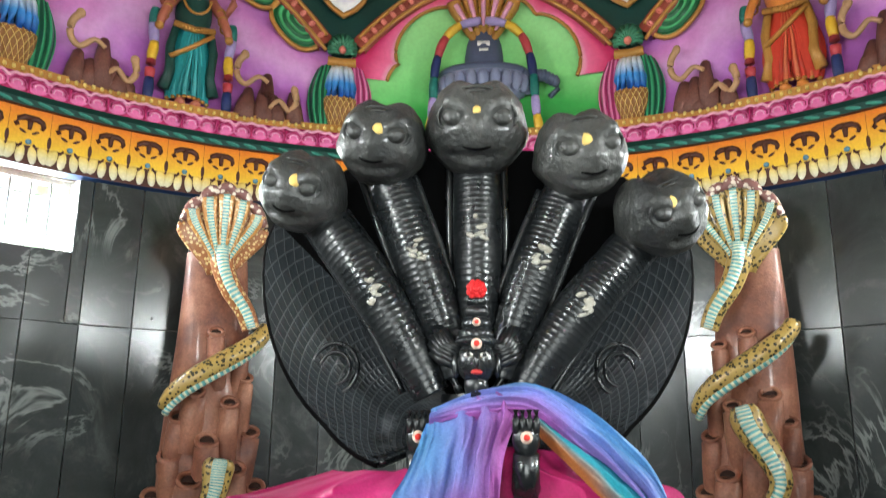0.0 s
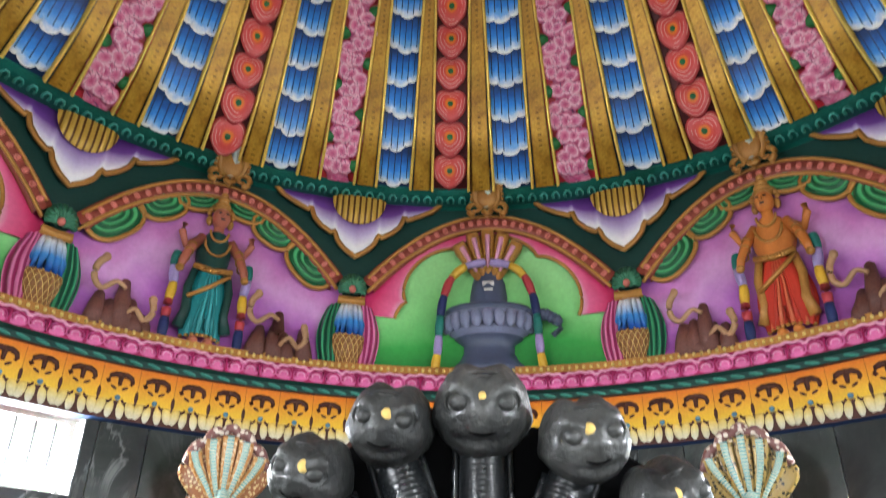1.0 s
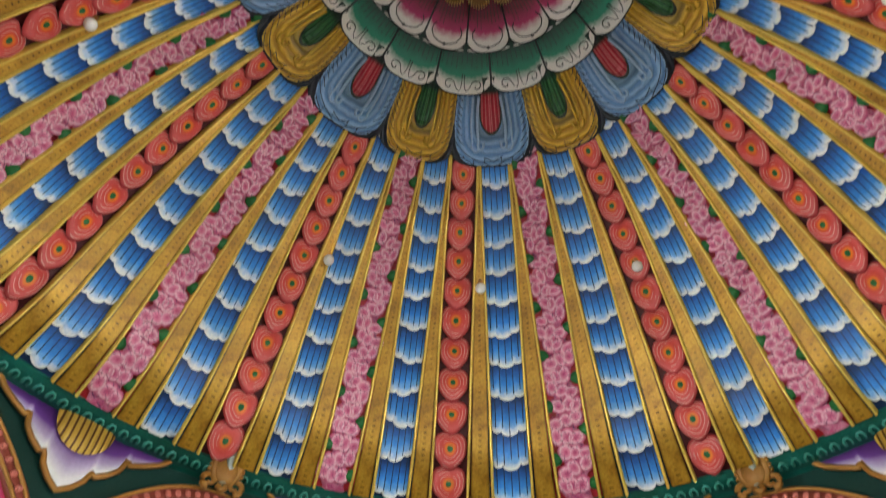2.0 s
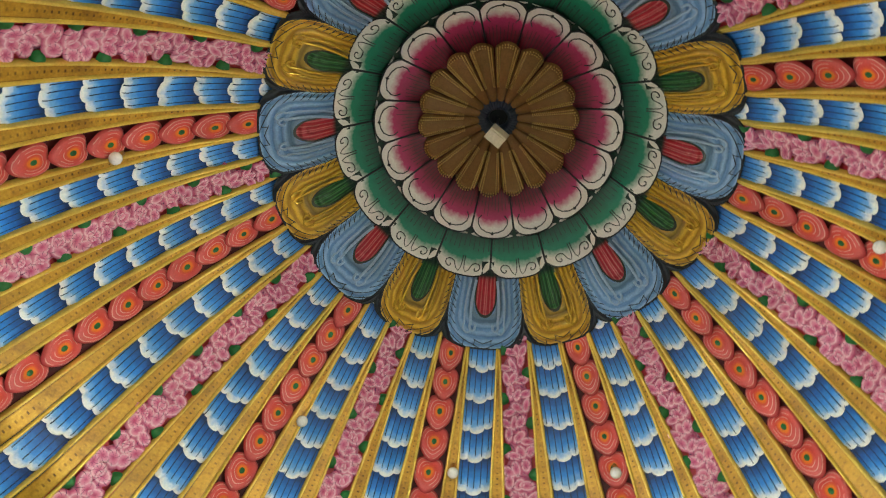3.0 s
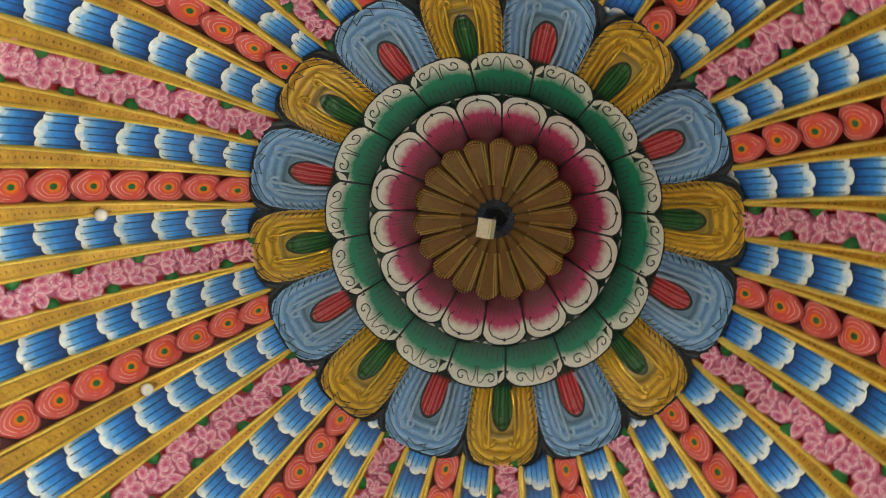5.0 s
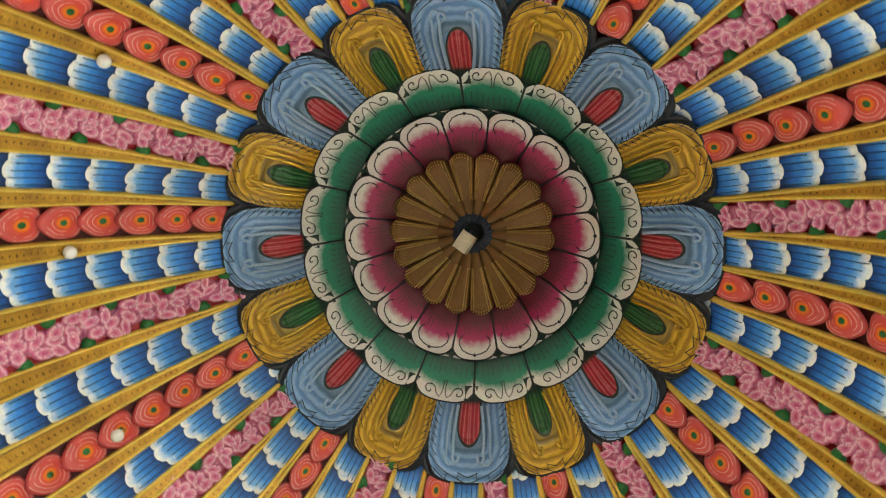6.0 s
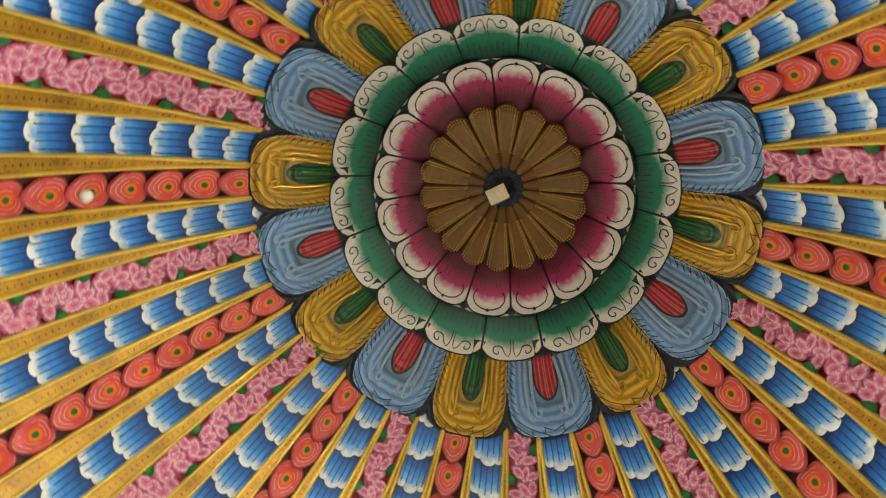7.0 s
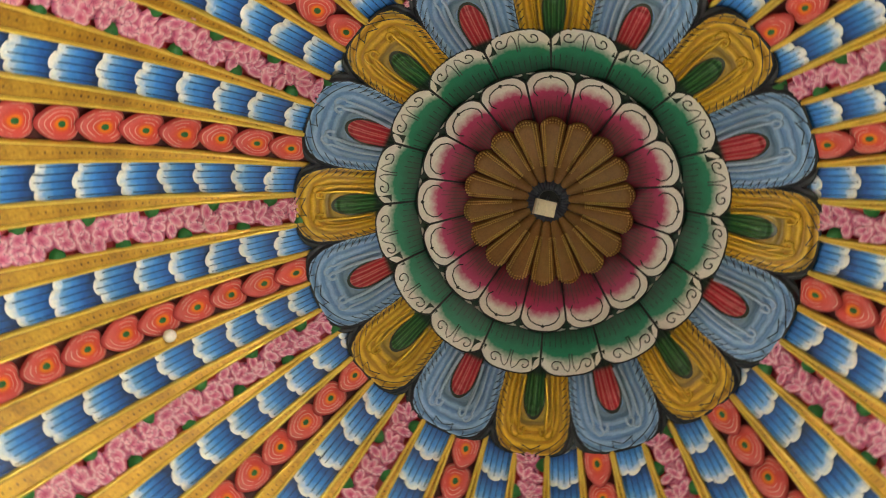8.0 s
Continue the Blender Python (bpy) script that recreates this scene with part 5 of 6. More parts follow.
tagged(figure(1, skin_rose, teal_cloth_paint, dark_green, 1.0, plain("pale_teal_pleat_paint", (0.07, 0.36, 0.38), 0.4)), "painted relief figure in a teal sari on the frieze", "statue")
tagged(figure(-1, skin_orange, red_cloth_paint, skin_orange, 1.5, plain("coral_pleat_paint", (0.62, 0.14, 0.06), 0.4)), "orange and red painted relief figure on the frieze", "statue")
for k in (1, -1):
    for w in (-1, 1):
        swag("garland", [(w * x, h, d) for x, h, d in ((0.3, 4.58, 0.12), (0.31, 4.45, 0.12), (0.29, 4.3, 0.12), (0.3, 4.15, 0.12), (0.3, 4.0, 0.12), (0.3, 3.84, 0.12))], 0.037, at_niche(k), "striped flower garland hanging beside the figure")


def anthill(k, s0, seed):
    rr = random.Random(seed)
    top = new("painted_anthill")
    tagged(top, "brown painted anthill relief with small serpents", "sculpture", "anthills on the frieze")
    for j in range(9):
        m = Mesh()
        x, h = rr.uniform(-0.22, 0.22), rr.uniform(0.16, 0.3)
        if j == 0:
            x, h = -0.02, 0.42
        m.tube([NP(s0 + x, 3.8, 0.08 + 0.05 * rr.random()), NP(s0 + x * 0.95, 3.8 + h * 0.6, 0.09), NP(s0 + x * 0.9, 3.8 + h, 0.07)], lambda q: 0.085 * (1 - 0.55 * q), 0, 10)
        m.blob(NP(s0 + x * 0.9, 3.8 + h, 0.07), (0.036, 0.038, 0.03), 0, 8, 5)
        m.make("cone", [rock_brown], top)
    for sgn in (-1, 1):
        sn = Mesh()
        b = [(0.02 * sgn, 0.34), (0.1 * sgn, 0.38), (0.2 * sgn, 0.3), (0.27 * sgn, 0.36), (0.27 * sgn, 0.47), (0.22 * sgn, 0.55)]
        if sgn > 0:
            b = [(0.0, 0.12), (0.08, 0.2), (0.16, 0.12), (0.22, 0.2), (0.2, 0.3)]
        sn.tube(smooth_path([NP(s0 + x, 3.8 + h, 0.14) for x, h in b], 5), lambda q: 0.018 + 0.012 * q, 0, 8)
        sn.blob(NP(s0 + b[-1][0], 3.8 + b[-1][1], 0.15), (0.02, 0.035, 0.04), 0, 8, 5)
        sn.make("serpent", [snake_tan], top)
    top.matrix_basis = at_niche(k)


for k, s0, sd in ((1, -0.62, 1), (1, 0.64, 2), (-1, -0.62, 3), (-1, 0.64, 4)):
    anthill(k, s0, sd)

# ---------------------------------------------------------------- window bars and frames, backdrop of the garden
frame_white = plain("white_window_paint", (0.78, 0.78, 0.76), 0.5)
bar_iron = plain("grey_iron_bar_paint", (0.35, 0.36, 0.36), 0.5)
for k, (am, half, z0, z1) in enumerate(WINDOWS):
    win = new("window_%d" % (k + 1))
    tagged(win, "small high window with white reveal and iron grille", "window", kind="structure")
    win.matrix_basis = pose(0, 0, 0, 0, 0, am) @ Matrix.Translation((R_WALL + 0.2, 0, (z0 + z1) / 2))
    wd, hg = (R_WALL + 0.1) * math.sin(radians(half)) - 0.004, (z1 - z0) / 2
    fm = Mesh()
    for s in (-1, 1):
        fm.box((0, s * (wd - 0.02), 0), (0.05, 0.04, 2 * hg))
        fm.box((0, 0, s * (hg - 0.02)), (0.05, 2 * wd - 0.08, 0.04))
    sash = fm.make("window_frame", [frame_white], win, smooth=False)
    for j in range(7):
        b = Mesh()
        y = -wd + 2 * wd * (j + 1) / 8
        b.tube([(-0.02, y, -hg + 0.04), (-0.02, y, hg - 0.04)], 0.011, 0, 6)
        b.make("bar", [bar_iron], sash)
    for j in range(3):
        b = Mesh()
        z = -hg + 2 * hg * (j + 1) / 4
        b.tube([(-0.005, -wd + 0.04, z), (-0.005, wd - 0.04, z)], 0.01, 0, 6)
        b.make("bar", [bar_iron], sash)
glow = Mat("hazy_garden_light", 1.0)
gn = glow.noise(1.6, 4, 0.6)
gc = glow.ramp(gn, [(0.3, (0.45, 0.62, 0.3)), (0.48, (0.85, 0.95, 0.78)), (0.6, (1.0, 1.0, 0.98))])
glow.put(glow.b.inputs["Base Color"], (0.0, 0.0, 0.0))
glow.put(glow.b.inputs["Emission Color"], gc)
glow.b.inputs["Emission Strength"].default_value = 2.2
bd = Mesh()
bd.grid(lambda a, b: pol(115 + 45 * a, 9.0, -0.1 + 9 * b), 12, 1, 0)
tagged(bd.make("backdrop", [glow.m]), "bright hazy garden beyond the window", "backdrop", kind="structure")

# ---------------------------------------------------------------- the five-headed black serpent statue
def black_stone(name, dark, grey, r0, r1, depth):
    m = Mat(name, 0.3, spec=0.4, coat=0.25)
    w = m.noise(6, 5, 0.65)
    c = m.ramp(w, [(0.3, dark), (0.55, tuple(0.6 * a + 0.4 * b for a, b in zip(dark, grey))), (0.75, grey)])
    h = m.math("ADD", m.noise(48, 4, 0.6), m.math("MULTIPLY", m.noise(14, 3), 2.0))
    m.put(m.b.inputs["Roughness"], m.ramp(m.noise(9, 4), [(0.35, (r0,) * 3), (0.65, (r1,) * 3)]))
    return m.done(c, wear=0.1, bump=0.4, depth=depth, height=h)


def scaled_stone():
    """The hood: carved diamonds. uv in metres."""
    m = Mat("carved_black_granite_scales", 0.24, spec=0.5)
    u, v = m.uv()
    a = m.math("ABSOLUTE", m.math("SINE", m.math("MULTIPLY", m.math("ADD", u, v), 78.0)))
    b = m.math("ABSOLUTE", m.math("SINE", m.math("MULTIPLY", m.math("SUBTRACT", u, v), 78.0)))
    h = m.math("MINIMUM", a, b)
    # grey raised in the colour to stand for sheen on the hood's sides
    c = m.mix(m.step(h, 0.05, 0.3), (0.05, 0.054, 0.058), (0.02, 0.023, 0.026))
    c = m.mix(m.math("MULTIPLY", m.step(m.noise(5, 4, 0.65), 0.58, 0.72), 0.6), c, (0.11, 0.117, 0.125))
    return m.done(c, wear=0.15, bump=0.4, depth=0.003, height=h)


stone, scales = black_stone("oiled_black_granite", (0.004, 0.005, 0.006), (0.02, 0.022, 0.023), 0.2, 0.42, 0.004), scaled_stone()
dusty = black_stone("dusty_black_granite", (0.006, 0.007, 0.007), (0.095, 0.095, 0.088), 0.32, 0.6, 0.02)
dark_eye = plain("dull_black_hollow", (0.004, 0.004, 0.004), 0.6)
naga = Mesh()
HEADS = [(-0.392, 0.248, 2.085, 0.12, 0.3), (-0.158, 0.255, 2.244, 0.13, 0.14), (0.13, 0.257, 2.298, 0.15, 0.0), (0.437, 0.207, 2.19, 0.13, -0.2), (0.668, 0.227, 2.012, 0.123, -0.45)]
for nx, ny, nz, r, lean in HEADS:
    # a broad serpent head with heavy jaw, brow ridges and ringed eyes
    turn = Euler((0.3, lean, -lean * 0.6)).to_matrix()
    c = Vector((nx, ny + r * 0.9, nz + 0.01))

    def skull(a, b, r=r, turn=turn, c=c):
        th, ph = 2 * math.pi * a, math.pi * b
        x, y, z = math.cos(th) * math.sin(ph), math.sin(th) * math.sin(ph), math.cos(ph)
        k = (abs(x) ** 2.5 + abs(y) ** 2.5 + abs(z) ** 2.5) ** (-1 / 2.5)
        p = Vector((x, y, z)) * k * 0.96
        front = max(0.0, -y)
        p.x *= 1 + 0.1 * math.exp(-((z + 0.2) / 0.35) ** 2) - 0.16 * max(0.0, -z - 0.45)
        p.z -= 0.12 * front ** 3 * max(0, z)
        p.y -= 0.17 * math.exp(-((x / 0.22) ** 2 + ((z + 0.05) / 0.34) ** 2)) * front
        p.x *= 1 - 0.22 * max(0.0, -z - 0.1)
        p.z += 0.1 * math.exp(-((abs(x) - 0.45) / 0.22) ** 2) * max(0.0, z) - 0.06 * math.exp(-(x / 0.16) ** 2) * max(0.0, z)
        p.y -= 0.1 * math.exp(-((x / 0.5) ** 2 + ((z + 0.72) / 0.16) ** 2)) * front
        mouth = math.exp(-(((z + 0.58 - 0.5 * x * x) / 0.045) ** 2)) * front * (1 if abs(x) < 0.5 else 0.15)
        p *= 1 - 0.12 * mouth
        for e in (-1, 1):
            p *= 1 + 0.2 * math.exp(-(((x - e * 0.44) / 0.22) ** 2 + ((z - 0.44) / 0.15) ** 2)) * front
            p *= 1 - 0.13 * math.exp(-(((x - e * 0.47) / 0.13) ** 2 + ((z - 0.17) / 0.1) ** 2)) * front
            p *= 1 - 0.08 * math.exp(-(((x - e * 0.15) / 0.06) ** 2 + ((z + 0.14) / 0.05) ** 2)) * front
        q = p * 3.0 + Vector((nx * 20, 3.0, nz * 9))
        p *= 1 + 0.03 * noise.noise(q) + 0.015 * noise.noise(q * 2.7)
        return c + turn @ (p * r * 1.03)
    naga.grid(skull, 56, 40, 2, True)
    for e in (-1, 1):
        eye = Vector((e * 0.47, -0.85, 0.22))
        naga.blob(c + turn @ (eye * r), (r * 0.22, r * 0.17, r * 0.2), 2, 14, 9)
        naga.tube([c + turn @ ((eye + Vector((0.31 * math.cos(t), -0.02 + 0.1 * abs(math.cos(t)), 0.28 * math.sin(t)))) * r) for t in np.linspace(0, 6.2832, 17)], r * 0.04, 2, 6)
    # the carved smile, its groove's shade put in as a black line, and nostril curls
    naga.tube([c + turn @ (Vector((0.42 * s, -1.02 + 0.2 * s * s, -0.44 + 0.16 * s * s)) * r) for s in np.linspace(-1, 1, 13)], r * 0.03, 3, 5)
    # furrows over the forehead
    for kf in range(3):
        naga.tube([c + turn @ (Vector((0.5 * s, -0.72 + 0.25 * s * s - 0.02 * kf, 0.66 + 0.09 * kf - 0.1 * s * s)) * r) for s in np.linspace(-1, 1, 9)], r * 0.03, 2, 5)
NECKS = [((-0.36, 0.42, 2.06), (-0.22, 0.4, 1.88), (-0.1, 0.39, 1.7), (0.0, 0.4, 1.5)),
         ((-0.15, 0.42, 2.18), (-0.08, 0.41, 1.98), (0.0, 0.41, 1.8), (0.07, 0.42, 1.55)),
         ((0.13, 0.42, 2.22), (0.133, 0.42, 2.05), (0.135, 0.42, 1.85), (0.135, 0.44, 1.6)),
         ((0.41, 0.4, 2.12), (0.34, 0.4, 1.95), (0.27, 0.4, 1.8), (0.2, 0.42, 1.55)),
         ((0.63, 0.4, 1.97), (0.49, 0.39, 1.82), (0.37, 0.38, 1.68), (0.26, 0.4, 1.5))]
for pts in NECKS:
    p0, p1, p2, p3 = (Vector(p) for p in pts)
    path = []
    for k in range(205):
        t = k / 204
        path.append((1 - t) ** 3 * p0 + 3 * t * (1 - t) ** 2 * p1 + 3 * t * t * (1 - t) * p2 + t ** 3 * p3)
    # belly plates: the radius rises slowly and falls back at each plate
    naga.tube(path, lambda q: 0.07 + 0.012 * math.sin(math.pi * q) - 0.016 * q + 0.0024 * ((q * 34) % 1.0) ** 3, 0, 20)
    side = 0.085
    for e in (-1, 1):
        naga.tube([p + Vector((e * side, 0.015, 0)) for p in path[::7]], 0.013, 0, 6)


def hood_pt(a, b):
    """The spread hood: a across from side to side, b from the foot to the rim, hollow towards the front."""
    s = 2 * a - 1
    ang = s * 112
    rad = float(np.interp(abs(ang), (0, 30, 42, 50, 62, 76, 90, 112), (0.9, 0.92, 0.93, 0.87, 0.73, 0.58, 0.44, 0.3)))
    t = radians(ang)
    k = 0.08 + 0.92 * b
    y = 0.6 - 0.26 * abs(s) ** 1.3 * k + 0.02 * math.cos(t * 9) * k * (1 - abs(s))
    return Vector((0.13 + rad * k * math.sin(t), y, 1.42 + rad * k * math.cos(t)))


def hood_back(a, b):
    return hood_pt(a, b) + Vector((0, 0.06 + 0.05 * (1 - b), 0))


HUV = lambda a, b: ((2 * a - 1) * 1.1, b * 0.75)
# middle, back and upper rim take a blackened stone: shade put into the colour
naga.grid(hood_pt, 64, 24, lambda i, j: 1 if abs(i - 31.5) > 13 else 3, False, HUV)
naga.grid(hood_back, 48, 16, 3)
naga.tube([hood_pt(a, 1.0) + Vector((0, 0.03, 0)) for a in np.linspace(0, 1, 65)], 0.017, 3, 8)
for e in (0, 1):
    naga.tube([hood_pt(e, b) + Vector((0, 0.03, 0)) for b in np.linspace(0, 1, 14)], 0.017, 0, 8)
    mark = hood_pt(0.19 if e == 0 else 0.81, 0.68) + Vector((0, -0.008, 0))
    for r in (0.07, 0.045):
        naga.tube([mark + Vector((r * math.cos(t), -0.002, r * 1.1 * math.sin(t))) for t in np.linspace(0, 6.3, 22)], 0.006, 0, 5)
# seated goddess in front of the necks, as plain turned shapes
gx, gy = 0.128, 0.31
for zc, rad, hh in ((1.585, 0.055, 0.062), (1.642, 0.06, 0.02), (1.66, 0.05, 0.03), (1.69, 0.043, 0.03), (1.725, 0.036, 0.025), (1.755, 0.03, 0.02), (1.78, 0.02, 0.02), (1.52, 0.035, 0.04)):
    naga.blob((gx, gy, zc), (rad, rad * 0.95, hh), 0, 18, 10)
naga.blob((gx, gy - 0.05, 1.583), (0.009, 0.014, 0.02), 0, 8, 6)
naga.blob((gx, gy - 0.053, 1.553), (0.017, 0.009, 0.007), 5, 10, 6)
for e in (-1, 1):
    naga.blob((gx + e * 0.058, gy, 1.575), (0.012, 0.016, 0.035), 0, 8, 6)
    naga.blob((gx + e * 0.022, gy - 0.047, 1.6), (0.014, 0.01, 0.0075), 4, 10, 6)
    naga.blob((gx + e * 0.022, gy - 0.055, 1.6), (0.006, 0.004, 0.006), 0, 8, 5)
    naga.tube([(gx + e * (0.006 + 0.012 * k), gy - 0.05 + 0.004 * k, 1.613 + 0.004 * math.sin(k)) for k in range(4)], 0.0035, 0, 5)
    # combed locks fanning out behind the face
    for k in range(7):
        t = 0.5 + 0.24 * k
        naga.tube([(gx + e * 0.04, gy + 0.03, 1.57 + 0.012 * k), (gx + e * (0.05 + 0.055 * math.cos(t - 0.6)), gy + 0.035, 1.56 + 0.075 * math.sin(t)), (gx + e * (0.06 + 0.07 * math.cos(t - 0.9)), gy + 0.05, 1.55 + 0.14 * math.sin(t))], lambda q: 0.012 + 0.005 * q, 0, 7)
    hx, hy = (-0.03, 0.31) if e < 0 else (0.253, 0.165)
    naga.tube([(gx + e * 0.08, gy + 0.06, 1.44), (gx + e * 0.15, gy + 0.04, 1.3), (hx, hy + 0.03, 1.25), (hx, hy, 1.34)], lambda q: 0.045 - 0.012 * q, 0, 10)
    naga.blob((hx, hy, 1.375), (0.036, 0.02, 0.045), 0, 12, 8)
    for f in range(4):
        fx = hx - 0.026 + 0.0175 * f
        naga.tube([(fx, hy - 0.008, 1.39), (fx, hy - 0.012, 1.425), (fx, hy - 0.01, 1.45)], 0.0085, 0, 6)
naga.grid(lambda a, b: Vector((gx + (0.1 + 0.2 * b ** 1.4) * math.cos(2 * math.pi * a), gy + 0.13 + (0.08 + 0.16 * b ** 1.4) * math.sin(2 * math.pi * a), 1.5 - 0.75 * b)), 32, 14, 0, True)
# the fourth stone is blackened for the shade under the heads
naga_ob = naga.make("serpent_statue", [stone, scales, dusty, Mat("shade_black_granite", 0.8, spec=0.04).done((0.002, 0.002, 0.0022)), plain("white_eye_paint", (0.7, 0.68, 0.64), 0.4), plain("red_lip_paint", (0.5, 0.04, 0.04), 0.45)])
tagged(naga_ob, "polished black granite statue of a five-headed serpent with spread hood", "statue")

plinth = Mesh()
for z0, z1, w, d in ((0.0, 0.12, 0.75, 0.5), (0.12, 0.2, 0.7, 0.46), (0.2, 0.62, 0.62, 0.4), (0.62, 0.7, 0.7, 0.46), (0.7, 0.78, 0.74, 0.48)):
    plinth.box((0.13, 0.46, (z0 + z1) / 2), (2 * w, 2 * d, z1 - z0 - 0.0005))
tagged(plinth.make("plinth", [granite_tile], smooth=False), "stepped dark granite plinth under the serpent statue", "plinth")

# paste dots and the flower on the statue
paste_white, paste_red, paste_gold = plain("pale_sandal_paste", (0.75, 0.55, 0.45), 0.7), plain("red_kumkum_paste", (0.6, 0.03, 0.02), 0.7), plain("yellow_sandal_paste", (0.75, 0.52, 0.15), 0.7)


def dot(x, y, z, r, two=True):
    top = new("paste_mark")
    top.location = (x, y, z)
    tagged(top, "round pale paste mark with a red spot on the statue" if two else "yellow sandal paste mark on a serpent head", "paste mark", "marks on the statue")
    a = Mesh()
    a.blob((0, 0, 0), (r, 0.012, r), 0, 12, 7)
    paste = a.make("paste", [paste_white if two else paste_gold], top)
    if two:
        b = Mesh()
        b.blob((0, -0.009, 0), (r * 0.55, 0.006, r * 0.55), 0, 10, 6)
        b.make("spot", [paste_red], paste, "red kumkum spot")


for nx, ny, nz, r, lean in HEADS:
    dot(nx, ny - 0.013, nz + 0.01, 0.021, False)
for p in ((0.128, 0.268, 1.692, 0.012), (0.128, 0.252, 1.63, 0.016), (-0.03, 0.285, 1.38, 0.017), (0.253, 0.142, 1.38, 0.016)):
    dot(*p)
# one irregular pale patch on the front of each neck
patch_paint = plain("pale_grey_patch", (0.5, 0.48, 0.42), 0.7, wear=0.5, fine=40)
rr = random.Random(8)
for (p0, p1, p2, p3), t in zip(NECKS, (0.5, 0.45, 0.42, 0.45, 0.5)):
    c = (1 - t) ** 3 * Vector(p0) + 3 * t * (1 - t) ** 2 * Vector(p1) + 3 * t * t * (1 - t) * Vector(p2) + t ** 3 * Vector(p3)
    sm = Mesh()
    for k in range(9):
        off = Vector((rr.uniform(-0.024, 0.024), 0, rr.uniform(-0.035, 0.035)))
        sm.blob(off + Vector((0, 6 * off.x * off.x, 0)), (rr.uniform(0.008, 0.02), 0.004, rr.uniform(0.004, 0.009)), 0, 9, 5, Euler((0, rr.uniform(-0.5, 0.5), 0)).to_matrix())
    ob = sm.make("paste_smear", [patch_paint])
    ob.location = c + Vector((0, -0.0765, 0))
    tagged(ob, "pale irregular patch on the front of a serpent neck", "paste mark", "smears on the necks")
rose = Mesh()
rr = random.Random(3)
for ring, (n, rad) in enumerate(((1, 0.0), (6, 0.011), (9, 0.02))):
    for k in range(n):
        a = 2 * math.pi * (k + 0.5 * ring) / n
        rose.blob((rad * math.cos(a), -0.012 + 0.006 * ring, rad * math.sin(a)), (0.011, 0.007, 0.011), 0, 7, 5)
rose_ob = rose.make("red_flower", [plain("scarlet_petals", (0.62, 0.012, 0.015), 0.6)])
rose_ob.location = (0.128, 0.292, 1.788)
tagged(rose_ob, "scarlet flower tucked on the crown of the statue", "flower")


# ---------------------------------------------------------------- silk cloths
def silk(name, a, b, c):
    m = Mat(name, 0.62, spec=0.22)
    u, v = m.uv()
    n = m.noise(3.2, 2)
    f = m.math("ADD", m.math("MULTIPLY", u, 0.7), m.math("MULTIPLY_ADD", n, 0.9, -0.3))
    return m.done(m.ramp(f, [(0.15, a), (0.45, b), (0.75, c)]), wear=0.3, fine=120, bump=0.35, depth=0.002)


silk_violet = silk("violet_blue_shot_silk", (0.1, 0.27, 0.56), (0.2, 0.22, 0.58), (0.4, 0.12, 0.42))
silk_border = silk("teal_silk_border", (0.012, 0.16, 0.24), (0.03, 0.28, 0.36), (0.55, 0.2, 0.06))
silk_magenta = silk("magenta_silk", (0.3, 0.008, 0.08), (0.42, 0.014, 0.12), (0.5, 0.03, 0.16))


def cloth(mesh, rows, folds, depth, mi, nu=56, nv=36, phase=0.0):
    """A draped sheet between two edges given as point rows [(left, right), ...] from top to bottom."""
    left, right = smooth_path([q[0] for q in rows], 12), smooth_path([q[1] for q in rows], 12)

    def at(a, b):
        q = b * (len(left) - 1)
        i = min(int(q), len(left) - 2)
        l, r = left[i].lerp(left[i + 1], q - i), right[i].lerp(right[i + 1], q - i)
        p = l.lerp(r, a)
        aa = a + 0.3 * (1 - b) ** 2 + 0.08 * noise.noise(Vector((a * 3, b * 3, phase)))
        wob = math.sin(aa * folds * 2 * math.pi + phase + 0.9 * math.sin(3 * b + a * 4)) + 0.5 * math.sin(aa * folds * 4.3 * math.pi + 2.5 * b + phase * 2)
        wob = 1.1 - 2.2 * abs(math.sin(0.5 * aa * folds * 2 * math.pi + phase + 1.3 * b + 0.8 * math.sin(4 * b + 5 * a))) ** 0.8 + 0.45 * wob + 1.3 * noise.noise(Vector((a * 5 + phase, b * 4, 1.0))) + 0.5 * noise.noise(Vector((a * 13, b * 9, phase)))
        p.y -= depth * (0.75 + 0.5 * b) * wob + 0.05 * math.sin(math.pi * a)
        p.z += depth * 0.3 * wob
        return p
    mesh.grid(at, nu, nv, mi)


shawl = new("silk_shawl")
tagged(shawl, "violet and blue shot silk shawl draped over the statue", "cloth")
s1 = Mesh()
cloth(s1, [((0.0, 0.32, 1.45), (0.25, 0.35, 1.52)), ((-0.02, 0.24, 1.38), (0.25, 0.25, 1.46)), ((-0.05, 0.2, 1.3), (0.2, 0.18, 1.34)), ((-0.1, 0.17, 1.2), (0.18, 0.14, 1.2)), ((-0.14, 0.16, 1.05), (0.16, 0.13, 1.02)), ((-0.16, 0.16, 0.85), (0.14, 0.13, 0.85))], 5.0, 0.017, 0, 140, 70)
s1.make("front_fall", [silk_violet], shawl)
s2 = Mesh()
cloth(s2, [((0.0, 0.34, 1.46), (0.0, 0.3, 1.4)), ((0.14, 0.33, 1.515), (0.1, 0.24, 1.42)), ((0.28, 0.32, 1.53), (0.25, 0.24, 1.43)), ((0.42, 0.28, 1.46), (0.36, 0.24, 1.34)), ((0.53, 0.27, 1.38), (0.46, 0.24, 1.25)), ((0.62, 0.26, 1.25), (0.55, 0.24, 1.15)), ((0.66, 0.26, 1.05), (0.6, 0.24, 0.95))], 4.0, 0.015, 0, 90, 110, 1.0)
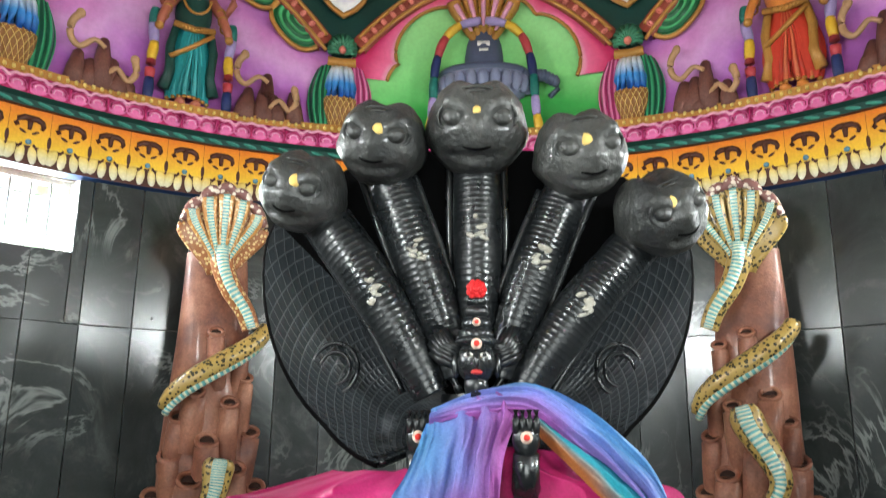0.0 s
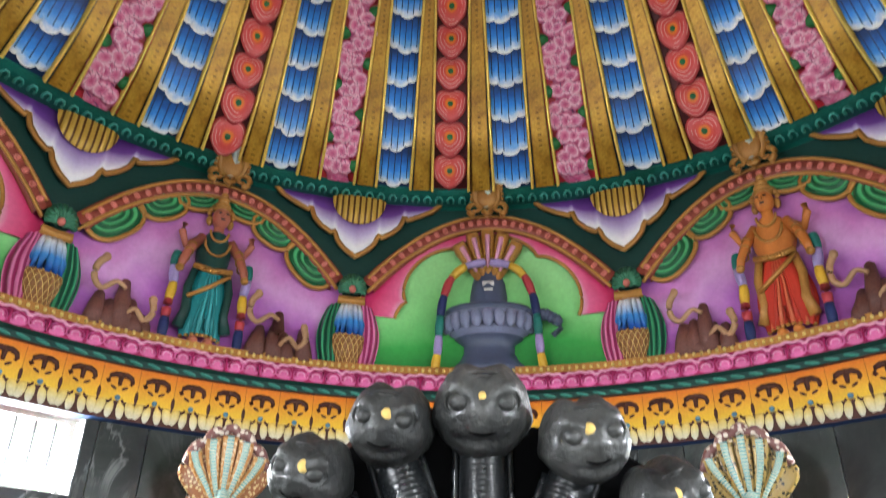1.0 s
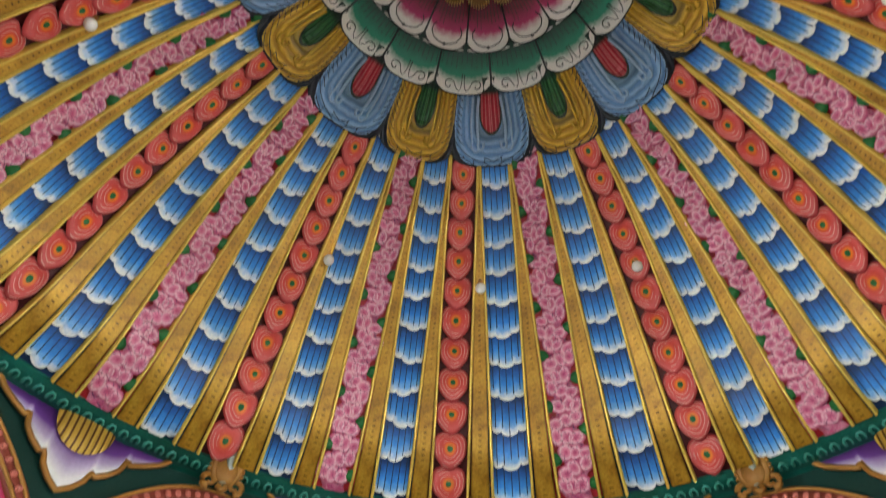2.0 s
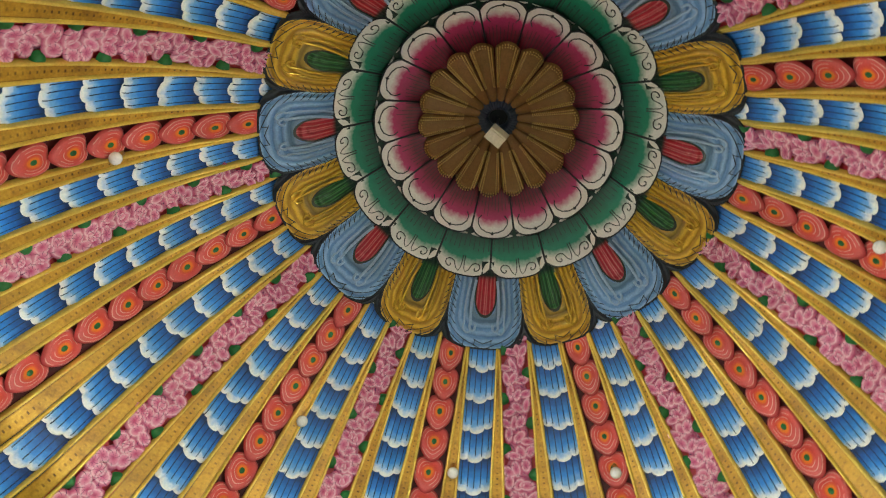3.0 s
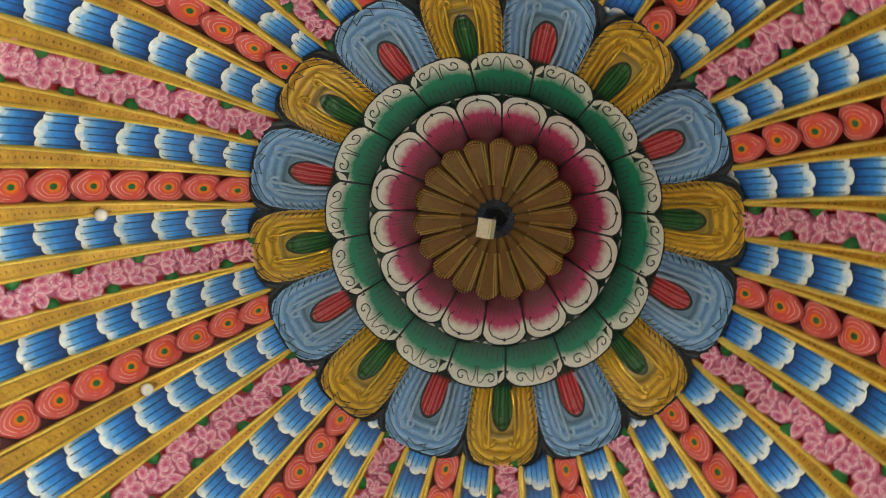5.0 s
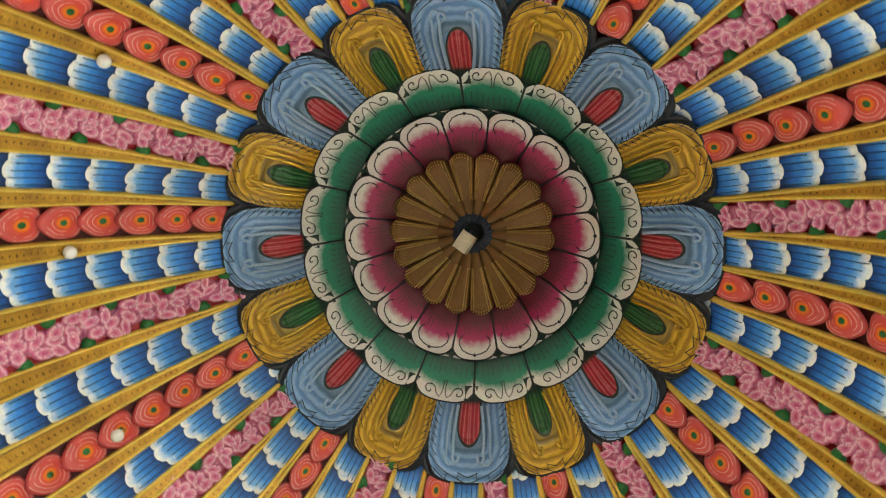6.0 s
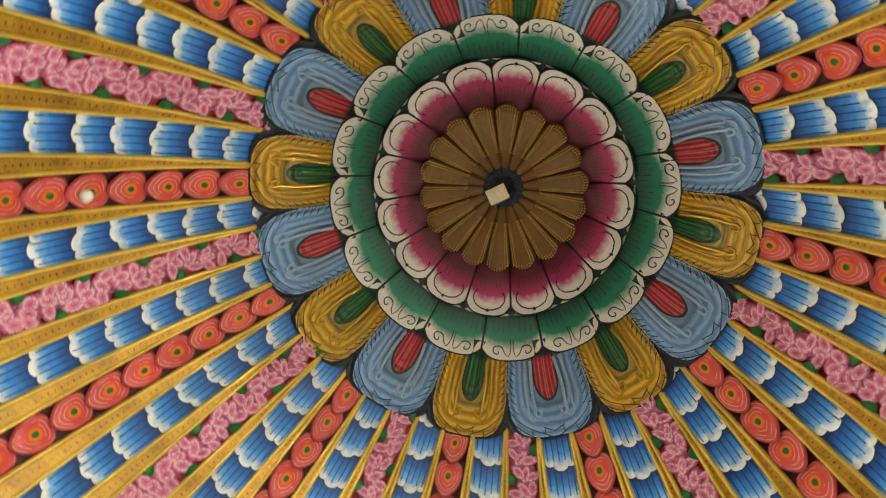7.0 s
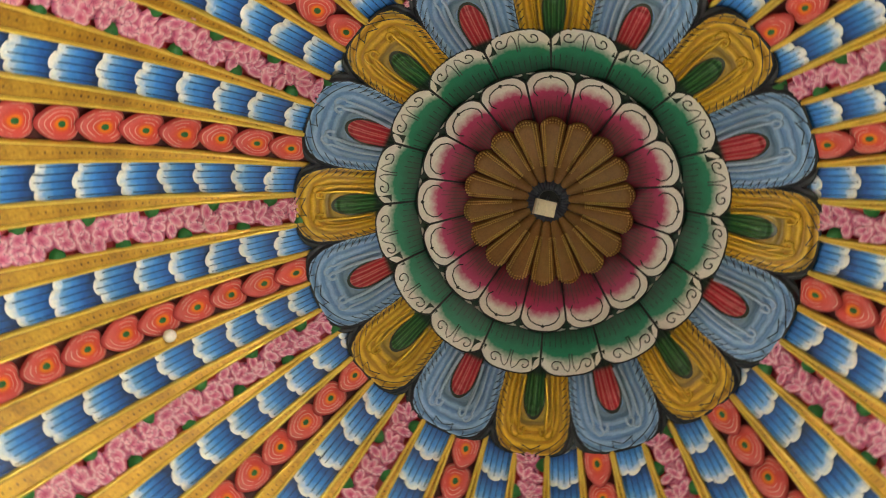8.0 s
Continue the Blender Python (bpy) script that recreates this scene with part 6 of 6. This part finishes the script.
s2.make("side_fall", [silk_violet], shawl)
s3 = Mesh()
cloth(s3, [((0.3, 0.27, 1.44), (0.27, 0.24, 1.41)), ((0.4, 0.25, 1.37), (0.35, 0.22, 1.33)), ((0.5, 0.23, 1.3), (0.43, 0.21, 1.25)), ((0.57, 0.22, 1.22), (0.5, 0.2, 1.17)), ((0.6, 0.22, 1.05), (0.52, 0.2, 1.0))], 1.6, 0.01, 0, 24, 40, 2.0)
s3.make("border", [silk_border], shawl, "teal silk border with orange edge")
skirt = new("magenta_cloth")
tagged(skirt, "magenta silk cloth wrapped round the foot of the statue", "cloth")
s4 = Mesh()
cloth(s4, [((-0.3, 0.5, 1.28), (0.0, 0.3, 1.3)), ((-0.5, 0.34, 1.225), (-0.03, 0.22, 1.26)), ((-0.58, 0.3, 1.2), (-0.02, 0.2, 1.2)), ((-0.6, 0.3, 1.1), (0.0, 0.2, 1.08)), ((-0.58, 0.3, 0.8), (0.0, 0.2, 0.8))], 2.6, 0.014, 0, 80, 40, 0.4)
s4.make("near_side", [silk_magenta], skirt)
s5 = Mesh()
cloth(s5, [((0.2, 0.3, 1.36), (0.46, 0.45, 1.33)), ((0.19, 0.24, 1.31), (0.55, 0.34, 1.27)), ((0.18, 0.215, 1.25), (0.68, 0.32, 1.24)), ((0.16, 0.2, 1.1), (0.7, 0.32, 1.1)), ((0.14, 0.2, 0.8), (0.7, 0.32, 0.8))], 2.6, 0.013, 0, 80, 40, 2.2)
s5.make("far_side", [silk_magenta], skirt)

# ---------------------------------------------------------------- termite-mound pillars with cobras
mound_m = Mat("terracotta_mound_paint", 0.5, coat=0.1)
mound_paint = mound_m.done(mound_m.ramp(mound_m.noise(3.5, 4, 0.6), [(0.3, (0.1, 0.04, 0.034)), (0.48, (0.24, 0.09, 0.055)), (0.7, (0.4, 0.18, 0.11))]), wear=0.35, bump=0.4, depth=0.006)
hole_dark = plain("dark_burrow", (0.03, 0.012, 0.008), 0.8)


def snake_skin(name, base, spot, pitch):
    m = Mat(name, 0.32, coat=0.3)
    u, v = m.uv()
    vo = m.voronoi(pitch)
    return m.done(m.mix(m.step(vo, 0.43, 0.34), base, spot), wear=0.15)


tawny = snake_skin("tawny_cobra_paint", (0.33, 0.13, 0.05), (0.74, 0.55, 0.25), 38)
yellow_sk = snake_skin("yellow_black_cobra_paint", (0.4, 0.27, 0.08), (0.03, 0.025, 0.01), 36)
belly_m = Mat("teal_cream_belly_paint", 0.35, coat=0.2)
bu, bv = belly_m.uv()
bw = belly_m.math("SINE", belly_m.math("MULTIPLY", bv, 150.0))
belly = belly_m.done(belly_m.mix(belly_m.step(bw, -0.2, 0.5), (0.16, 0.42, 0.42), (0.7, 0.68, 0.5)), bump=0.4, depth=0.006, height=bw)


cap_skin = snake_skin("purple_brown_dotted_paint", (0.2, 0.09, 0.08), (0.7, 0.6, 0.5), 24)
finger_a = snake_skin("orange_dotted_finger_paint", (0.5, 0.24, 0.07), (0.72, 0.5, 0.25), 42)


def mound_pillar(x, y, skin, seed, flip):
    rr = random.Random(seed)
    top = new("mound_pillar")
    tagged(top, "terracotta anthill pillar with burrow mouths and painted cobras", "sculpture", "anthill pillars against the wall")
    top.matrix_basis = pose(x, y, 0.03, 0, 0, math.degrees(math.atan2(y + 0.6, x)) - 90)
    core = Mesh()

    def col(a, b):
        z = 2.6 * b
        w = 0.4 - 0.19 * b ** 0.7 + 0.03 * math.sin(9 * b + 3 * a * 6.28) * (1 - b)
        return Vector((w * math.cos(6.2832 * a) + flip * 0.04 * b, 0.62 * w * math.sin(6.2832 * a), z))
    core.grid(col, 28, 30, 0, True)
    core.make("mound", [mound_paint], top)
    spots = [(-0.16, 1.95, 0.05), (0.02, 2.02, 0.055), (-0.2, 1.72, 0.05), (0.13, 1.62, 0.07), (-0.1, 1.55, 0.06), (0.22, 1.45, 0.06), (-0.26, 1.36, 0.06), (0.03, 1.3, 0.075), (0.26, 1.2, 0.07), (-0.16, 1.12, 0.075), (0.12, 1.05, 0.08), (-0.31, 1.0, 0.07), (0.34, 0.95, 0.07), (-0.02, 0.8, 0.085), (-0.22, 0.65, 0.085), (0.2, 0.6, 0.085)]
    for px, pz, r in spots:
        px = px * flip
        t = Mesh()
        yy = -0.62 * math.sqrt(max(0.0, (0.4 - 0.19 * (pz / 2.6) ** 0.7) ** 2 - px * px)) if abs(px) < 0.3 else -0.05
        lean = rr.uniform(-0.04, 0.04)
        foot_z, o = pz - rr.uniform(0.3, 0.45), Vector((px, yy - 0.03, pz))
        axis = [Vector((px * 0.9 + lean, yy + 0.05, foot_z)), Vector((px * 0.96 + lean * 0.5, yy, (foot_z + pz) / 2)), o + Vector((0, 0, -0.03)), o]
        t.tube(axis, lambda q: r * (1.35 - 0.4 * q), 0, 14, False)
        rim = Euler((0.75, 0, 0)).to_matrix()
        t.tube([o + rim @ Vector((r * 0.86 * math.cos(k * 0.4488), r * 0.86 * math.sin(k * 0.4488), 0.012)) for k in range(15)], r * 0.24, 0, 8, False)
        t.blob(o + rim @ Vector((0, 0, 0.0)), (r * 0.8, r * 0.8, 0.014), 1, 14, 5, rim)
        t.make("burrow", [mound_paint, hole_dark], top)
    # big cobra: five ridged fingers under a scalloped brown cap
    cob = Mesh()
    path = smooth_path([Vector(p) for p in ((-0.2 * flip, -0.26, 2.05), (-0.15 * flip, -0.27, 2.17), (-0.04 * flip, -0.28, 2.33), (0.02 * flip, -0.28, 2.48), (0.03 * flip, -0.28, 2.6))], 5)
    cob.tube(path, lambda q: 0.06 + 0.025 * q, 0, 12, True, 0.6, (0, -1, 0))

    def hood(a, b):
        s = 2 * a - 1
        w = 0.06 + 0.225 * math.sin(math.pi * 0.6 * min(1.0, b * 1.1)) ** 1.2
        scal = 0.035 * abs(math.cos(2.5 * math.pi * s)) * b ** 3
        return Vector((0.03 * flip + s * w, -0.24 - 0.07 * b - 0.03 * (1 - s * s), 2.42 + (0.58 + scal) * b - 0.24 * s * s * b * b))
    cob.grid(hood, 40, 16, 0)
    cob.grid(lambda a, b: hood(a, b) + Vector((0, 0.05, 0.0)), 40, 16, 0)
    rimp = [hood(0, b) + Vector((0, 0.025, 0)) for b in np.linspace(0, 0.9, 10)] + [hood(1, b) + Vector((0, 0.025, 0)) for b in np.linspace(0.9, 0, 10)]
    cob.tube(rimp[:10], 0.026, 0, 8)
    cob.tube(rimp[10:], 0.026, 0, 8)
    cob.make("cobra", [skin], top)
    cap = Mesh()
    cap.tube([hood(a, 0.97) + Vector((0, -0.005, 0)) for a in np.linspace(0, 1, 41)], lambda q: 0.034 + 0.012 * abs(math.cos(2.5 * math.pi * (2 * q - 1))), 0, 10, True, 0.8)
    cap.make("cap", [cap_skin], top, "purple-brown cap with white dots")
    for j in range(5):
        st2 = Mesh()
        a = 0.5 + (j - 2) * 0.2
        pts = [hood(0.5 + (a - 0.5) * (0.25 + 0.75 * q ** 0.6), 0.02 + 0.86 * q) + Vector((0, -0.012 - 0.02 * q, 0)) for q in np.linspace(0, 1, 14)]
        st2.tube(pts, lambda q: 0.016 + 0.04 * q, 0, 10, True, 0.45, (0, -1, 0))
        finger = st2.make("hood_finger", [finger_a if skin is tawny else skin], top)
        st2 = Mesh()
        st2.tube([p + Vector((0, -0.016, 0)) for p in pts], lambda q: 0.008 + 0.02 * q, 0, 8, True, 0.6, (0, -1, 0))
        st2.make("hood_stripe", [belly], finger)
    bel = Mesh()
    bel.tube([p + Vector((0, -0.045, 0)) for p in path], lambda q: 0.03 + 0.012 * q, 0, 8)
    bel.make("belly", [belly], top)
    coil = Mesh()
    coil.tube([Vector((-0.31 * math.cos(t), -0.2 - 0.09 * math.sin(t), 1.5 + 0.6 * (t / 3.1416))) for t in np.linspace(0.1, 3.0, 18)], lambda q: 0.05 + 0.022 * math.sin(math.pi * q), 0, 12)
    coil.tube([Vector((-0.31 * math.cos(t), -0.215 - 0.09 * math.sin(t), 1.445 + 0.6 * (t / 3.1416))) for t in np.linspace(0.15, 2.9, 18)], lambda q: 0.024 + 0.01 * math.sin(math.pi * q), 1, 10)
    coil.make("coil", [yellow_sk, belly], top, "yellow black-spotted coil")
    small = Mesh()
    x0 = 0.12 * flip
    pth = [Vector((x0 - 0.02, -0.36, 0.95)), Vector((x0 + 0.05, -0.37, 1.1)), Vector((x0, -0.36, 1.25)), Vector((x0 - 0.1, -0.35, 1.42)), Vector((x0 - 0.14, -0.35, 1.55))]
    if flip < 0:
        pth = [Vector((-0.02, -0.38, 0.75)), Vector((0.0, -0.39, 0.9)), Vector((0.03, -0.39, 1.02)), Vector((0.04, -0.38, 1.12)), Vector((0.05, -0.38, 1.2))]
    small.tube(smooth_path(pth, 4), lambda q: 0.05 + 0.065 * q - 0.05 * max(0, q - 0.85) * 6, 0, 14, True, 0.5, (0, -1, 0))
    small.tube([p + Vector((0, -0.035, 0)) for p in smooth_path(pth, 4)], lambda q: 0.025 + 0.032 * q - 0.02 * max(0, q - 0.85) * 6, 1, 10, True, 0.6, (0, -1, 0))
    small.make("small_cobra", [yellow_sk, belly], top, "small yellow cobra with teal belly")


mound_pillar(-1.66, 3.55, tawny, 11, -1)
mound_pillar(1.98, 3.42, yellow_sk, 12, 1)
